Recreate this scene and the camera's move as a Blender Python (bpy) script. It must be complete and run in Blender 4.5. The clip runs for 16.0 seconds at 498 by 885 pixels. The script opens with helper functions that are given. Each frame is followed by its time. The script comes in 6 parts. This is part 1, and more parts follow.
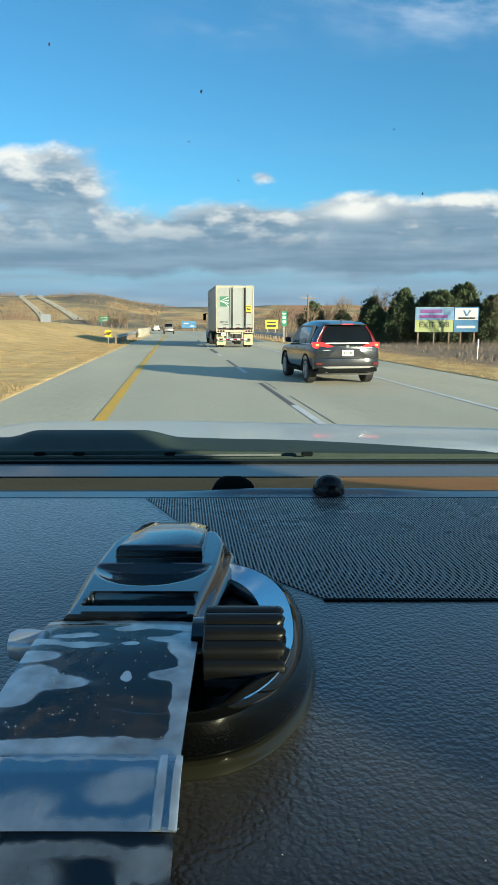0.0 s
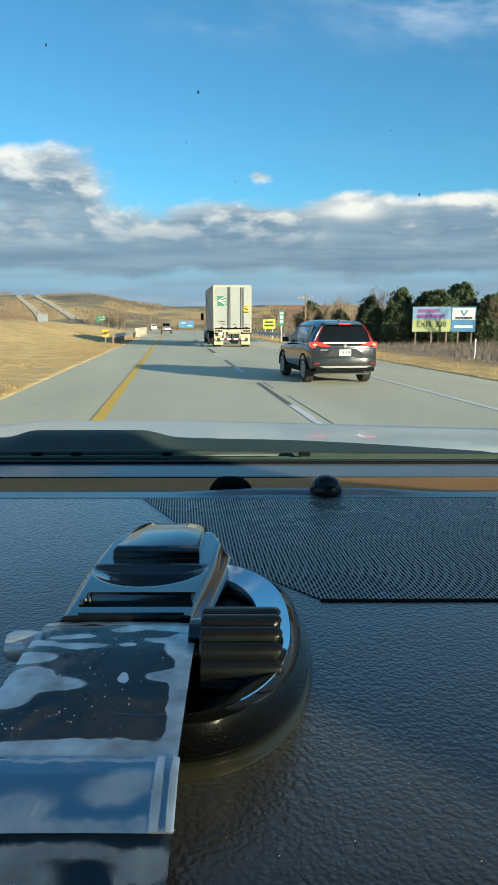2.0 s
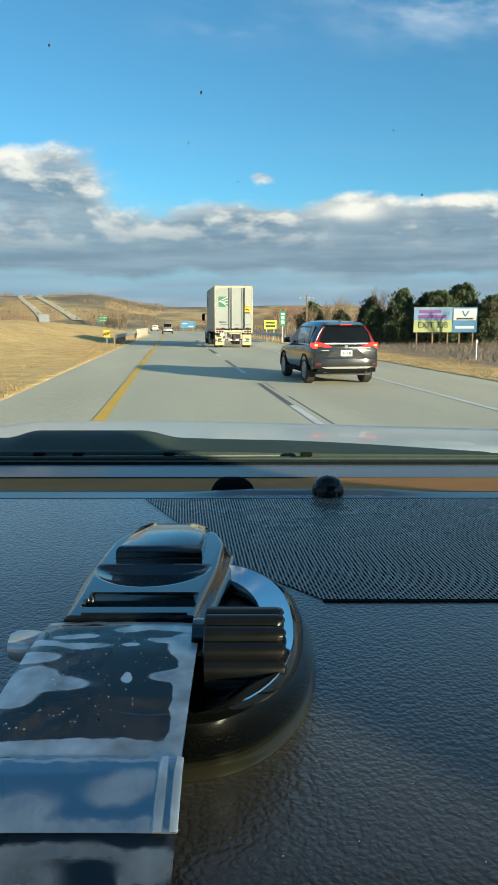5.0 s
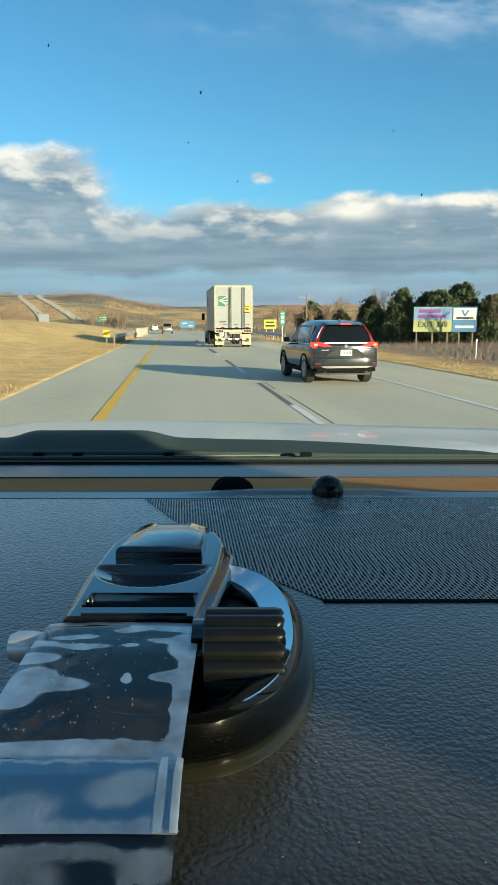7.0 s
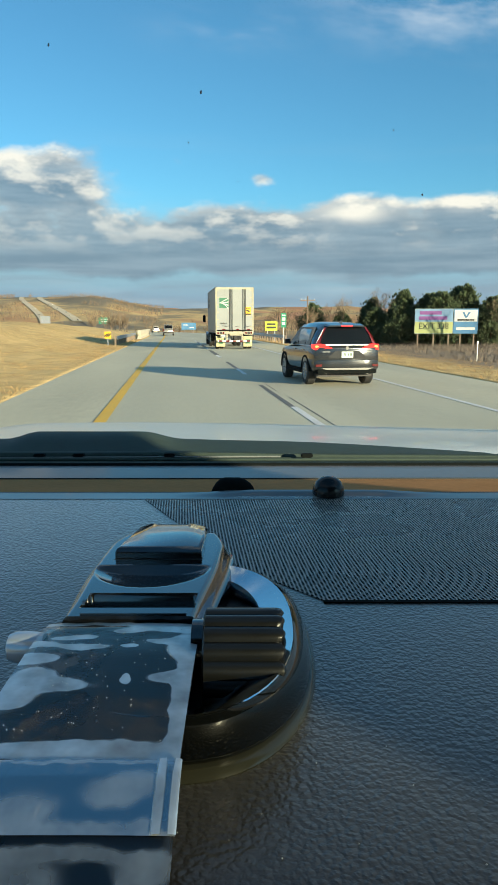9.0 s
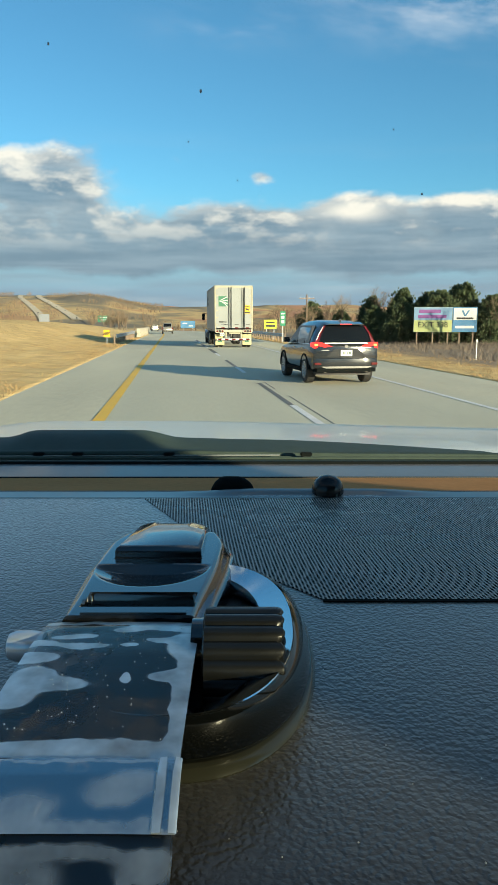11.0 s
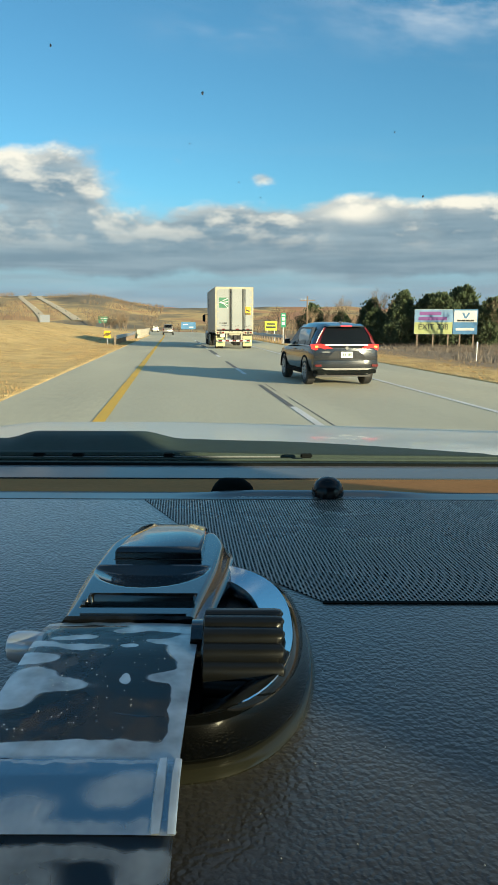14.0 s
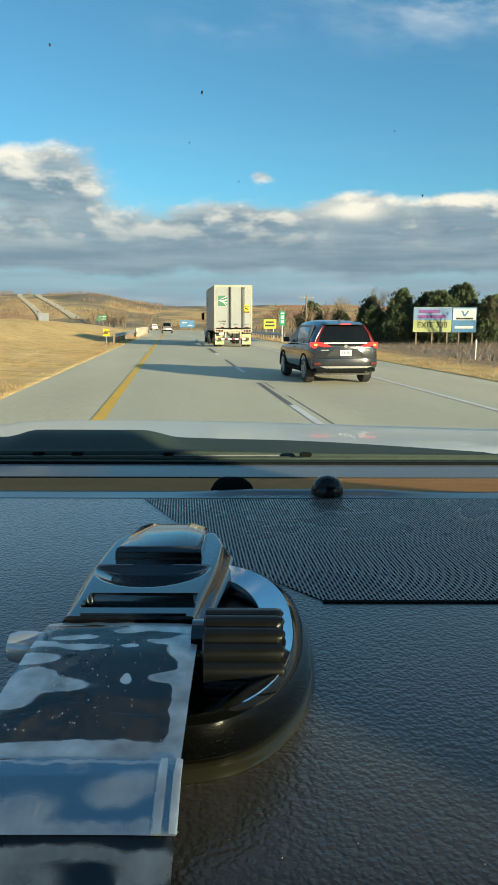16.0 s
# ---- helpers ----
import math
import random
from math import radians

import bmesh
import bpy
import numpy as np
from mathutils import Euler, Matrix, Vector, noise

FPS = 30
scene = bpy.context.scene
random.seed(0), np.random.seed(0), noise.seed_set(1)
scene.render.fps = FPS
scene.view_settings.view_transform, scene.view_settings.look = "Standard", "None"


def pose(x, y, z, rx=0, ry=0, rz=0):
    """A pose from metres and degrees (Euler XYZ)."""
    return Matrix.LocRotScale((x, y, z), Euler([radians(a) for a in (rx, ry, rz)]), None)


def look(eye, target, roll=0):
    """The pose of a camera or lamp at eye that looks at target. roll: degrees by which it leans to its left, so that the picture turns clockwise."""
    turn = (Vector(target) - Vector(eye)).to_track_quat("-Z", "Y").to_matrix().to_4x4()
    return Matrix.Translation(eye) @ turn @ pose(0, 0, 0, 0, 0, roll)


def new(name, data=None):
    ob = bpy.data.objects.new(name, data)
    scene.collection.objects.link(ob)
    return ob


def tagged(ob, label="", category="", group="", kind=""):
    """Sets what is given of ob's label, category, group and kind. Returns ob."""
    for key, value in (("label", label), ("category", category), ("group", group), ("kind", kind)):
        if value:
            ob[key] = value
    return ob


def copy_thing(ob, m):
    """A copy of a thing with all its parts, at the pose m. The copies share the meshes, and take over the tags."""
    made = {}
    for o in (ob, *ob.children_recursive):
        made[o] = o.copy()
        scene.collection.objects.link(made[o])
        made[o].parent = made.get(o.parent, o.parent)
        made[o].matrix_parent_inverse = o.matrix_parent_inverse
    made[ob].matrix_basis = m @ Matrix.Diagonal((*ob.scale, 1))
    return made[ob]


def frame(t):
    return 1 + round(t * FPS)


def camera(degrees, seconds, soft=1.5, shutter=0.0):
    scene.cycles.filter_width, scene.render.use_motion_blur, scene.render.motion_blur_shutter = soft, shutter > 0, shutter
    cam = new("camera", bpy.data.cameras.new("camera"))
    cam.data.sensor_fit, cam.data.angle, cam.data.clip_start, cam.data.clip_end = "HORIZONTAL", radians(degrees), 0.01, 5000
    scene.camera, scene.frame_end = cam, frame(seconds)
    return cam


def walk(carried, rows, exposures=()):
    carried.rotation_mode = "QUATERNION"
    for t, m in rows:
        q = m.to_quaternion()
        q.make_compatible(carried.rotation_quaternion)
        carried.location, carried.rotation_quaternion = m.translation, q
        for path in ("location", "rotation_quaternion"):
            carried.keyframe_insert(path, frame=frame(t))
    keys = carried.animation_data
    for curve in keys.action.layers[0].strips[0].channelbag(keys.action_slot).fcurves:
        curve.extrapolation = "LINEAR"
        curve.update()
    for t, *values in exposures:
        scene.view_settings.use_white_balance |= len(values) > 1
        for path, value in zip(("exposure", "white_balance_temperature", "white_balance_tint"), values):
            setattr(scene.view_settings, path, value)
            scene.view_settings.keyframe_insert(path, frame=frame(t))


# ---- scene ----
EYE = 1.58          # camera height over the road
HEAD = -6.2         # heading of the car against the road ahead, degrees
cam = camera(40.0, 16.0, soft=1.05)
# seconds, then the small shake of the camera inside the car: millimetres, then degrees
PATH = [
    (0, -0.09, -0.02, -0.27, -0.021, 0.004, -0.026),
    (0.5, 0.79, -0.11, 0.24, 0.007, 0.004, -0.159),
    (1, 0.32, 0.16, -0.05, -0.04, -0.016, -0.166),
    (1.5, -0.18, -0.24, 0.16, -0.006, -0.039, 0.073),
    (2, 0.11, -0.13, 0.25, -0.054, -0.201, -0.045),
    (2.5, -0.48, -0.16, -0.06, 0.06, -0.144, -0.208),
    (3, -0.42, -0.21, 0.23, 0.002, 0.029, 0.102),
    (3.5, 0.12, 0.05, -0.03, -0.011, 0.021, 0.096),
    (4, -0.38, 0, -0.01, 0.002, -0.051, 0.015),
    (6.5, -0.53, -0.24, 0.22, -0.025, -0.131, -0.013),
    (7, -0.45, 0.01, 0.29, -0.039, -0.117, -0.04),
    (7.5, -0.48, -0.19, 0.24, 0.004, -0.009, -0.236),
    (8, 0, 0, -0, -0, 0, -0),
    (8.5, 0.3, 0.54, -0.3, 0.042, 0.048, -0.066),
    (9, -0.08, 0.71, -0.49, 0.11, -0.026, -0.031),
    (11.5, -0.29, 0.31, 0.24, -0.044, -0.12, -0.021),
    (12, -0.14, -0.56, 0.72, 0.046, 0.009, -0.398),
    (12.5, -0.36, 0.14, -0.15, -0.028, 0.017, -0.186),
    (13, -0.08, 0.13, -0.04, -0.065, -0.077, 0.05),
    (13.5, -1.49, -2.31, 1.09, -0.38, -0.011, 0.12),
    (14, -0.44, 0.23, -0.03, 0.089, -0.097, 0.214),
    (14.5, -0.34, 0.12, -0, -0.083, 0.046, -0.105),
    (15, 0.03, 0.01, 0.45, -0.047, -0.013, -0.056),
    (15.5, -0.46, 0.45, 0.26, -0.006, -0.162, -0.064),
    (16, -0.74, 0.19, 0.51, -0.059, -0.171, 0.151),
]
walk(cam, [(t, pose(0, 0, EYE, 0, 0, HEAD) @ pose(dx / 1000, dy / 1000, dz / 1000, 90 - 9.8, 0, 0) @ pose(0, 0, 0, rx, ry, rz)) for t, dx, dy, dz, rx, ry, rz in PATH],
     exposures=[(0.0, 1.02, 6050, 10), (4.0, 1.04, 6350, 10), (8.0, 1.06, 6550, 10), (12.0, 1.06, 6700, 10), (16.0, 1.02, 6850, 10)])

# ---- world and sun ----
SUN_TO = Vector((0.60, -0.80, math.tan(radians(10.5)))).normalized()
world = bpy.data.worlds.new("sky")
scene.world = world
world.use_nodes = True
wn, wl = world.node_tree.nodes, world.node_tree.links
wn.clear()


def wmath(op, a, b=0.0, c=0.0, clamp=False):
    n = wn.new("ShaderNodeMath")
    n.operation, n.use_clamp = op, clamp
    for i, v in enumerate((a, b, c)):
        if isinstance(v, (int, float)):
            n.inputs[i].default_value = v
        else:
            wl.new(v, n.inputs[i])
    return n.outputs[0]


def wsmooth(v, lo, hi):
    n = wn.new("ShaderNodeMapRange")
    n.interpolation_type = "SMOOTHSTEP"
    wl.new(v, n.inputs[0])
    n.inputs[1].default_value, n.inputs[2].default_value = lo, hi
    return n.outputs[0]


def wmix(f, a, b):
    n = wn.new("ShaderNodeMix")
    n.data_type = "RGBA"
    for s, v in ((n.inputs[0], f), (n.inputs[6], a), (n.inputs[7], b)):
        if isinstance(v, (int, float)):
            s.default_value = v
        elif isinstance(v, tuple):
            s.default_value = (*v, 1)
        else:
            wl.new(v, s)
    return n.outputs[2]


def wnoise(vec, scale, detail, rough=0.55):
    n = wn.new("ShaderNodeTexNoise")
    n.inputs["Scale"].default_value, n.inputs["Detail"].default_value = scale, detail
    n.inputs["Roughness"].default_value = rough
    wl.new(vec, n.inputs["Vector"])
    return n.outputs[0]


def wvec(x, y, z=0.0):
    n = wn.new("ShaderNodeCombineXYZ")
    for i, v in enumerate((x, y, z)):
        if isinstance(v, (int, float)):
            n.inputs[i].default_value = v
        else:
            wl.new(v, n.inputs[i])
    return n.outputs[0]


sky = wn.new("ShaderNodeTexSky")
sky.sky_type, sky.sun_disc = "NISHITA", False
sky.sun_elevation, sky.sun_rotation = radians(16), math.atan2(SUN_TO.x, SUN_TO.y)
sky.air_density, sky.dust_density, sky.ozone_density = 1.0, 0.4, 3.0
coord = wn.new("ShaderNodeTexCoord")
sep = wn.new("ShaderNodeSeparateXYZ")
wl.new(coord.outputs["Generated"], sep.inputs[0])
DEG = 57.2958
az = wmath("MULTIPLY", wmath("ARCTAN2", sep.outputs[0], sep.outputs[1]), DEG)      # degrees, to the right of the road
el = wmath("MULTIPLY", wmath("ARCSINE", sep.outputs[2]), DEG)                      # degrees above level


def puff(a0, e0, wa, we, amount):
    """A soft rise of the cloud cover round one direction."""
    p = wmath("POWER", wmath("DIVIDE", wmath("SUBTRACT", az, a0), wa), 2.0)
    q = wmath("POWER", wmath("DIVIDE", wmath("SUBTRACT", el, e0), we), 2.0)
    return wmath("MULTIPLY", wmath("EXPONENT", wmath("MULTIPLY", wmath("ADD", p, q), -1.0)), amount)


def cover(e, a):
    """Cloud noise, stretched along the horizon, at elevation e."""
    v = wvec(wmath("MULTIPLY", a, 0.13), wmath("MULTIPLY", e, 0.26), 3.7)
    return wnoise(v, 1.0, 8.0, 0.56)


base = cover(el, az)
above = cover(wmath("ADD", el, 0.8), wmath("ADD", az, 0.5))
band = wmath("MULTIPLY", wsmooth(el, 2.6, 5.4), wmath("SUBTRACT", 1.0, wsmooth(el, 6.5, 10.5)))
bias = wmath("ADD", wmath("MULTIPLY", band, 0.48), -0.22)
for a0, e0, wa, we, amount in ((-9, 10.8, 6.5, 2.7, 0.46), (-19, 12, 6, 3.2, 0.42), (3, 8.6, 6, 1.6, 0.22), (14.5, 8.8, 3.2, 1.1, 0.40), (22, 8.9, 2.6, 1.3, 0.32),
                               (7.3, 11.4, 1.5, 0.8, 0.34), (-26, 9.0, 8, 3.0, 0.3), (25, 23.6, 6, 1.8, 0.30), (-20, 27, 6, 1.5, 0.2),
                               (35, 9, 8, 2, 0.3), (-60, 14, 25, 8, 0.3), (80, 16, 30, 7, 0.25)):
    bias = wmath("ADD", bias, puff(a0, e0, wa, we, amount))
bias = wmath("ADD", bias, wmath("MULTIPLY", wmath("MULTIPLY", wsmooth(el, 29.0, 40.0), wmath("SUBTRACT", 1.0, wsmooth(el, 48.0, 60.0))), 0.22))      # broken cloud overhead
field = wmath("ADD", base, bias)
dens = wsmooth(field, 0.43, 0.66)
lit = wsmooth(wmath("SUBTRACT", field, wmath("ADD", above, bias)), -0.03, 0.13)
edge = wmath("SUBTRACT", 1.0, wsmooth(field, 0.5, 0.78))
lit = wmath("MULTIPLY", wmath("ADD", wmath("MULTIPLY", lit, 0.75), wmath("MULTIPLY", edge, 0.32)), wsmooth(el, 5.0, 9.0), clamp=True)
streak = wsmooth(wnoise(wvec(wmath("MULTIPLY", az, 0.09), wmath("MULTIPLY", el, 0.9), 5.0), 1.0, 6.0, 0.6), 0.35, 0.7)
for a0, e0, wa, we, amount in ((14.6, 8.8, 2.6, 0.75, 1.1), (23.0, 9.4, 2.2, 0.8, 0.55), (1.0, 9.6, 2.0, 0.8, 0.8), (-12.0, 13.0, 3.5, 1.0, 0.6)):
    lit = wmath("ADD", lit, wmath("MULTIPLY", puff(a0, e0, wa, we, amount), wsmooth(base, 0.3, 0.55)), clamp=True)
shade = wmix(streak, (0.098, 0.148, 0.188), (0.148, 0.205, 0.243))
cloud = wmix(lit, shade, (0.50, 0.485, 0.42))
wisp = wmath("MULTIPLY", wsmooth(wnoise(wvec(wmath("MULTIPLY", az, 0.05), wmath("MULTIPLY", el, 0.40), 9.0), 1.0, 6.0, 0.5), 0.48, 0.72),
             wmath("MULTIPLY", wmath("SUBTRACT", 1.0, wsmooth(el, 3.0, 16.0)), 0.5))
sky_rgb = wn.new("ShaderNodeMix")
sky_rgb.data_type, sky_rgb.blend_type = "RGBA", "MULTIPLY"
sky_rgb.inputs[0].default_value = 1.0
wl.new(sky.outputs[0], sky_rgb.inputs[6])
sky_rgb.inputs[7].default_value = (0.040, 0.077, 0.080, 1)
haze = wmix(wmath("SUBTRACT", 1.0, wsmooth(el, 1.5, 11.0)), sky_rgb.outputs[2], wmix(wsmooth(el, 0.0, 4.0), (0.118, 0.178, 0.235), (0.150, 0.235, 0.295)))
haze = wmix(wmath("MULTIPLY", wmath("SUBTRACT", 1.0, wsmooth(el, 2.5, 5.5)), wmath("MULTIPLY", streak, 0.8)), haze, (0.135, 0.185, 0.225))
full = wmix(wisp, haze, (0.26, 0.34, 0.37))
high = wsmooth(wnoise(wvec(wmath("MULTIPLY", az, 0.11), wmath("ADD", wmath("MULTIPLY", el, 0.34), wmath("MULTIPLY", az, 0.05)), 1.5), 1.0, 7.0, 0.6), 0.38, 0.75)
patch = wmath("ADD", wmath("ADD", puff(22, 23, 7, 2.6, 0.75), puff(5, 21.5, 5, 1.2, 0.25)), wmath("ADD", puff(-15, 28, 7, 2.0, 0.6), puff(33, 26, 10, 4, 0.8)))
full = wmix(wmath("MULTIPLY", high, patch, clamp=True), full, (0.42, 0.46, 0.48))
full = wmix(wmath("MULTIPLY", dens, 0.93), full, cloud)
back = wn.new("ShaderNodeBackground")
wl.new(full, back.inputs[0])
back.inputs[1].default_value = 1.0
wout = wn.new("ShaderNodeOutputWorld")
wl.new(back.outputs[0], wout.inputs[0])

sun = new("sun", bpy.data.lights.new("sun", "SUN"))
sun.data.energy, sun.data.angle, sun.data.color = 5.0, radians(0.6), (0.97, 0.88, 0.60)
sun.matrix_world = look(SUN_TO * 50, (0, 0, 0))

# ---- materials ----
def mat(name, color, rough=0.6, metal=0.0, vary=0.15, scale=4.0, grain=60.0, grain_amount=0.1, bump=0.0, bump_scale=None,
        second=None, second_at=(0.5, 0.65), coat=0.0, stretch=(1, 1, 1), spec=0.5, rough_vary=0.08, space="Object", by_object=0.0, ior=1.5):
    """A principled surface with large patches, fine grain and relief; second: a colour that wears through in patches."""
    m = bpy.data.materials.new(name)
    m.use_nodes = True
    nodes, links = m.node_tree.nodes, m.node_tree.links
    b = nodes["Principled BSDF"]
    tc = nodes.new("ShaderNodeTexCoord")
    mp = nodes.new("ShaderNodeMapping")
    mp.inputs["Scale"].default_value = stretch
    if space == "World":
        geo = nodes.new("ShaderNodeNewGeometry")
        links.new(geo.outputs["Position"], mp.inputs[0])
    else:
        links.new(tc.outputs["Object"], mp.inputs[0])

    def noise_at(sc, detail):
        n = nodes.new("ShaderNodeTexNoise")
        n.inputs["Scale"].default_value, n.inputs["Detail"].default_value = sc, detail
        links.new(mp.outputs[0], n.inputs["Vector"])
        return n.outputs[0]

    def mix(f, a, c, kind="MIX"):
        n = nodes.new("ShaderNodeMix")
        n.data_type, n.blend_type = "RGBA", kind
        for s, v in ((n.inputs[0], f), (n.inputs[6], a), (n.inputs[7], c)):
            if isinstance(v, (int, float)):
                s.default_value = v
            elif isinstance(v, tuple):
                s.default_value = (*v, 1)
            else:
                links.new(v, s)
        return n.outputs[2]

    def ramp(f, lo, hi, a=0.0, c=1.0):
        n = nodes.new("ShaderNodeMapRange")
        links.new(f, n.inputs[0])
        for i, v in enumerate((lo, hi, a, c)):
            n.inputs[i + 1].default_value = v
        return n.outputs[0]

    big, fine = noise_at(scale, 5), noise_at(grain, 4)
    dark, light = tuple(c * (1 - vary) for c in color), tuple(min(1, c * (1 + vary)) for c in color)
    col = mix(ramp(big, 0.3, 0.7), dark, light)
    if second:
        col = mix(ramp(noise_at(scale * 0.37, 6), *second_at), col, second)
    col = mix(grain_amount, col, mix(ramp(fine, 0.3, 0.7), tuple(c * 0.35 for c in color), tuple(min(1, c * 1.7) for c in color)))
    if by_object:
        info = nodes.new("ShaderNodeObjectInfo")
        col = mix(ramp(info.outputs["Random"], 0, 1, 0, by_object), col, tuple(c * 0.4 for c in color))
    links.new(col, b.inputs["Base Color"])
    links.new(ramp(big, 0.3, 0.7, max(0.02, rough - rough_vary), min(1, rough + rough_vary)), b.inputs["Roughness"])
    b.inputs["Metallic"].default_value = metal
    b.inputs["IOR"].default_value = ior
    b.inputs["Coat Weight"].default_value = coat
    b.inputs["Coat Roughness"].default_value = 0.04
    b.inputs["Specular IOR Level"].default_value = spec
    if bump:
        bn = nodes.new("ShaderNodeBump")
        bn.inputs["Strength"].default_value = 1.0
        bn.inputs["Distance"].default_value = bump
        links.new(noise_at(bump_scale or grain, 3), bn.inputs["Height"])
        links.new(bn.outputs[0], b.inputs["Normal"])
    return m


def glow(name, color, strength, base=None):
    m = mat(name, base or color, 0.25, vary=0.05)
    b = m.node_tree.nodes["Principled BSDF"]
    b.inputs["Emission Color"].default_value = (*color, 1)
    b.inputs["Emission Strength"].default_value = strength
    return m


def clear(name, tint=(1, 1, 1), gloss=0.06, rough=0.01):
    """A thin clear sheet: it lets light through and mirrors more at a low angle."""
    m = bpy.data.materials.new(name)
    m.use_nodes = True
    nodes, links = m.node_tree.nodes, m.node_tree.links
    nodes.clear()
    t, g = nodes.new("ShaderNodeBsdfTransparent"), nodes.new("ShaderNodeBsdfGlossy")
    t.inputs[0].default_value = (*tint, 1)
    g.inputs["Roughness"].default_value = rough
    f = nodes.new("ShaderNodeFresnel")
    f.inputs[0].default_value = 1.45
    k = nodes.new("ShaderNodeMath")
    k.operation = "MULTIPLY"
    k.inputs[1].default_value = gloss
    links.new(f.outputs[0], k.inputs[0])
    x, o = nodes.new("ShaderNodeMixShader"), nodes.new("ShaderNodeOutputMaterial")
    links.new(k.outputs[0], x.inputs[0])
    links.new(t.outputs[0], x.inputs[1])
    links.new(g.outputs[0], x.inputs[2])
    links.new(x.outputs[0], o.inputs[0])
    return m


def perforated(name):
    """Black cover with round holes in staggered columns, about 2 mm apart."""
    m = mat(name, (0.30, 0.29, 0.27), 0.30, scale=20, vary=0.2, grain=200, grain_amount=0.1, coat=0.55)
    nodes, links = m.node_tree.nodes, m.node_tree.links
    b = nodes["Principled BSDF"]
    b.inputs["Coat Roughness"].default_value = 0.22
    b.inputs["Sheen Weight"].default_value = 0.22
    b.inputs["Sheen Roughness"].default_value = 0.28
    tc = nodes.new("ShaderNodeTexCoord")
    mp = nodes.new("ShaderNodeMapping")
    mp.inputs["Rotation"].default_value = (0, 0, radians(-5.4))
    links.new(tc.outputs["Object"], mp.inputs[0])
    sp = nodes.new("ShaderNodeSeparateXYZ")
    links.new(mp.outputs[0], sp.inputs[0])

    def calc(op, p, q=0.0):
        e = nodes.new("ShaderNodeMath")
        e.operation = op
        for i, v in enumerate((p, q)):
            if isinstance(v, (int, float)):
                e.inputs[i].default_value = v
            else:
                links.new(v, e.inputs[i])
        return e.outputs[0]
    COL, ROW = 1.62, 1.40
    u = calc("MULTIPLY", sp.outputs[0], 1000 / COL)
    w = calc("ADD", calc("MULTIPLY", sp.outputs[1], 1000 / ROW), calc("MULTIPLY", calc("FLOORED_MODULO", calc("FLOOR", u), 2.0), 0.5))
    du = calc("MULTIPLY", calc("SUBTRACT", calc("FRACT", u), 0.5), COL)
    dw = calc("MULTIPLY", calc("SUBTRACT", calc("FRACT", w), 0.5), ROW * 1.05)
    d = calc("SQRT", calc("ADD", calc("MULTIPLY", du, du), calc("MULTIPLY", dw, dw)))
    r = nodes.new("ShaderNodeMapRange")
    r.interpolation_type = "SMOOTHSTEP"
    r.inputs[1].default_value, r.inputs[2].default_value = 0.54, 0.74
    links.new(d, r.inputs[0])
    col = b.inputs["Base Color"].links[0].from_socket
    x = nodes.new("ShaderNodeMix")
    x.data_type = "RGBA"
    links.new(r.outputs[0], x.inputs[0])
    x.inputs[6].default_value = (0.002, 0.002, 0.002, 1)
    links.new(col, x.inputs[7])
    links.new(x.outputs[2], b.inputs["Base Color"])
    links.new(r.outputs[0], b.inputs["Specular IOR Level"])
    links.new(calc("MULTIPLY", r.outputs[0], 0.5), b.inputs["Coat Weight"])
    bn = nodes.new("ShaderNodeBump")
    bn.inputs["Distance"].default_value = 0.0003
    links.new(r.outputs[0], bn.inputs["Height"])
    links.new(bn.outputs[0], b.inputs["Normal"])
    return m


def leather_grain(name):
    """Black moulded skin with pebble grain under a thin satin finish."""
    m = mat(name, (0.0150, 0.0128, 0.0112), 0.42, scale=9, vary=0.15, grain=300, grain_amount=0.15, spec=0.5, ior=1.46, coat=1.0)
    nodes, links = m.node_tree.nodes, m.node_tree.links
    b = nodes["Principled BSDF"]
    b.inputs["Coat Roughness"].default_value = 0.24
    b.inputs["Coat IOR"].default_value = 1.52
    b.inputs["Sheen Weight"].default_value = 1.0
    b.inputs["Sheen Roughness"].default_value = 0.31
    tc = nodes.new("ShaderNodeTexCoord")
    n = nodes.new("ShaderNodeTexNoise")
    n.inputs["Scale"].default_value, n.inputs["Detail"].default_value = 420, 2
    links.new(tc.outputs["Object"], n.inputs["Vector"])
    warp = nodes.new("ShaderNodeMix")
    warp.data_type, warp.blend_type = "RGBA", "LINEAR_LIGHT"
    warp.inputs[0].default_value = 0.0010
    links.new(tc.outputs["Object"], warp.inputs[6])
    links.new(n.outputs["Color"], warp.inputs[7])
    v = nodes.new("ShaderNodeTexVoronoi")
    v.feature = "SMOOTH_F1"
    v.inputs["Scale"].default_value, v.inputs["Smoothness"].default_value = 620, 0.5
    links.new(warp.outputs[2], v.inputs["Vector"])
    k = nodes.new("ShaderNodeMath")
    k.operation = "MULTIPLY_ADD"
    k.inputs[1].default_value = -1.0
    links.new(v.outputs["Distance"], k.inputs[0])
    links.new(n.outputs[0], k.inputs[2])
    bn = nodes.new("ShaderNodeBump")
    bn.inputs["Distance"].default_value = 0.0006
    links.new(k.outputs[0], bn.inputs["Height"])
    links.new(bn.outputs[0], b.inputs["Normal"])
    # the finish follows the grain only a little
    bc = nodes.new("ShaderNodeBump")
    bc.inputs["Distance"].default_value = 0.00013
    links.new(k.outputs[0], bc.inputs["Height"])
    links.new(bc.outputs[0], b.inputs["Coat Normal"])
    return m


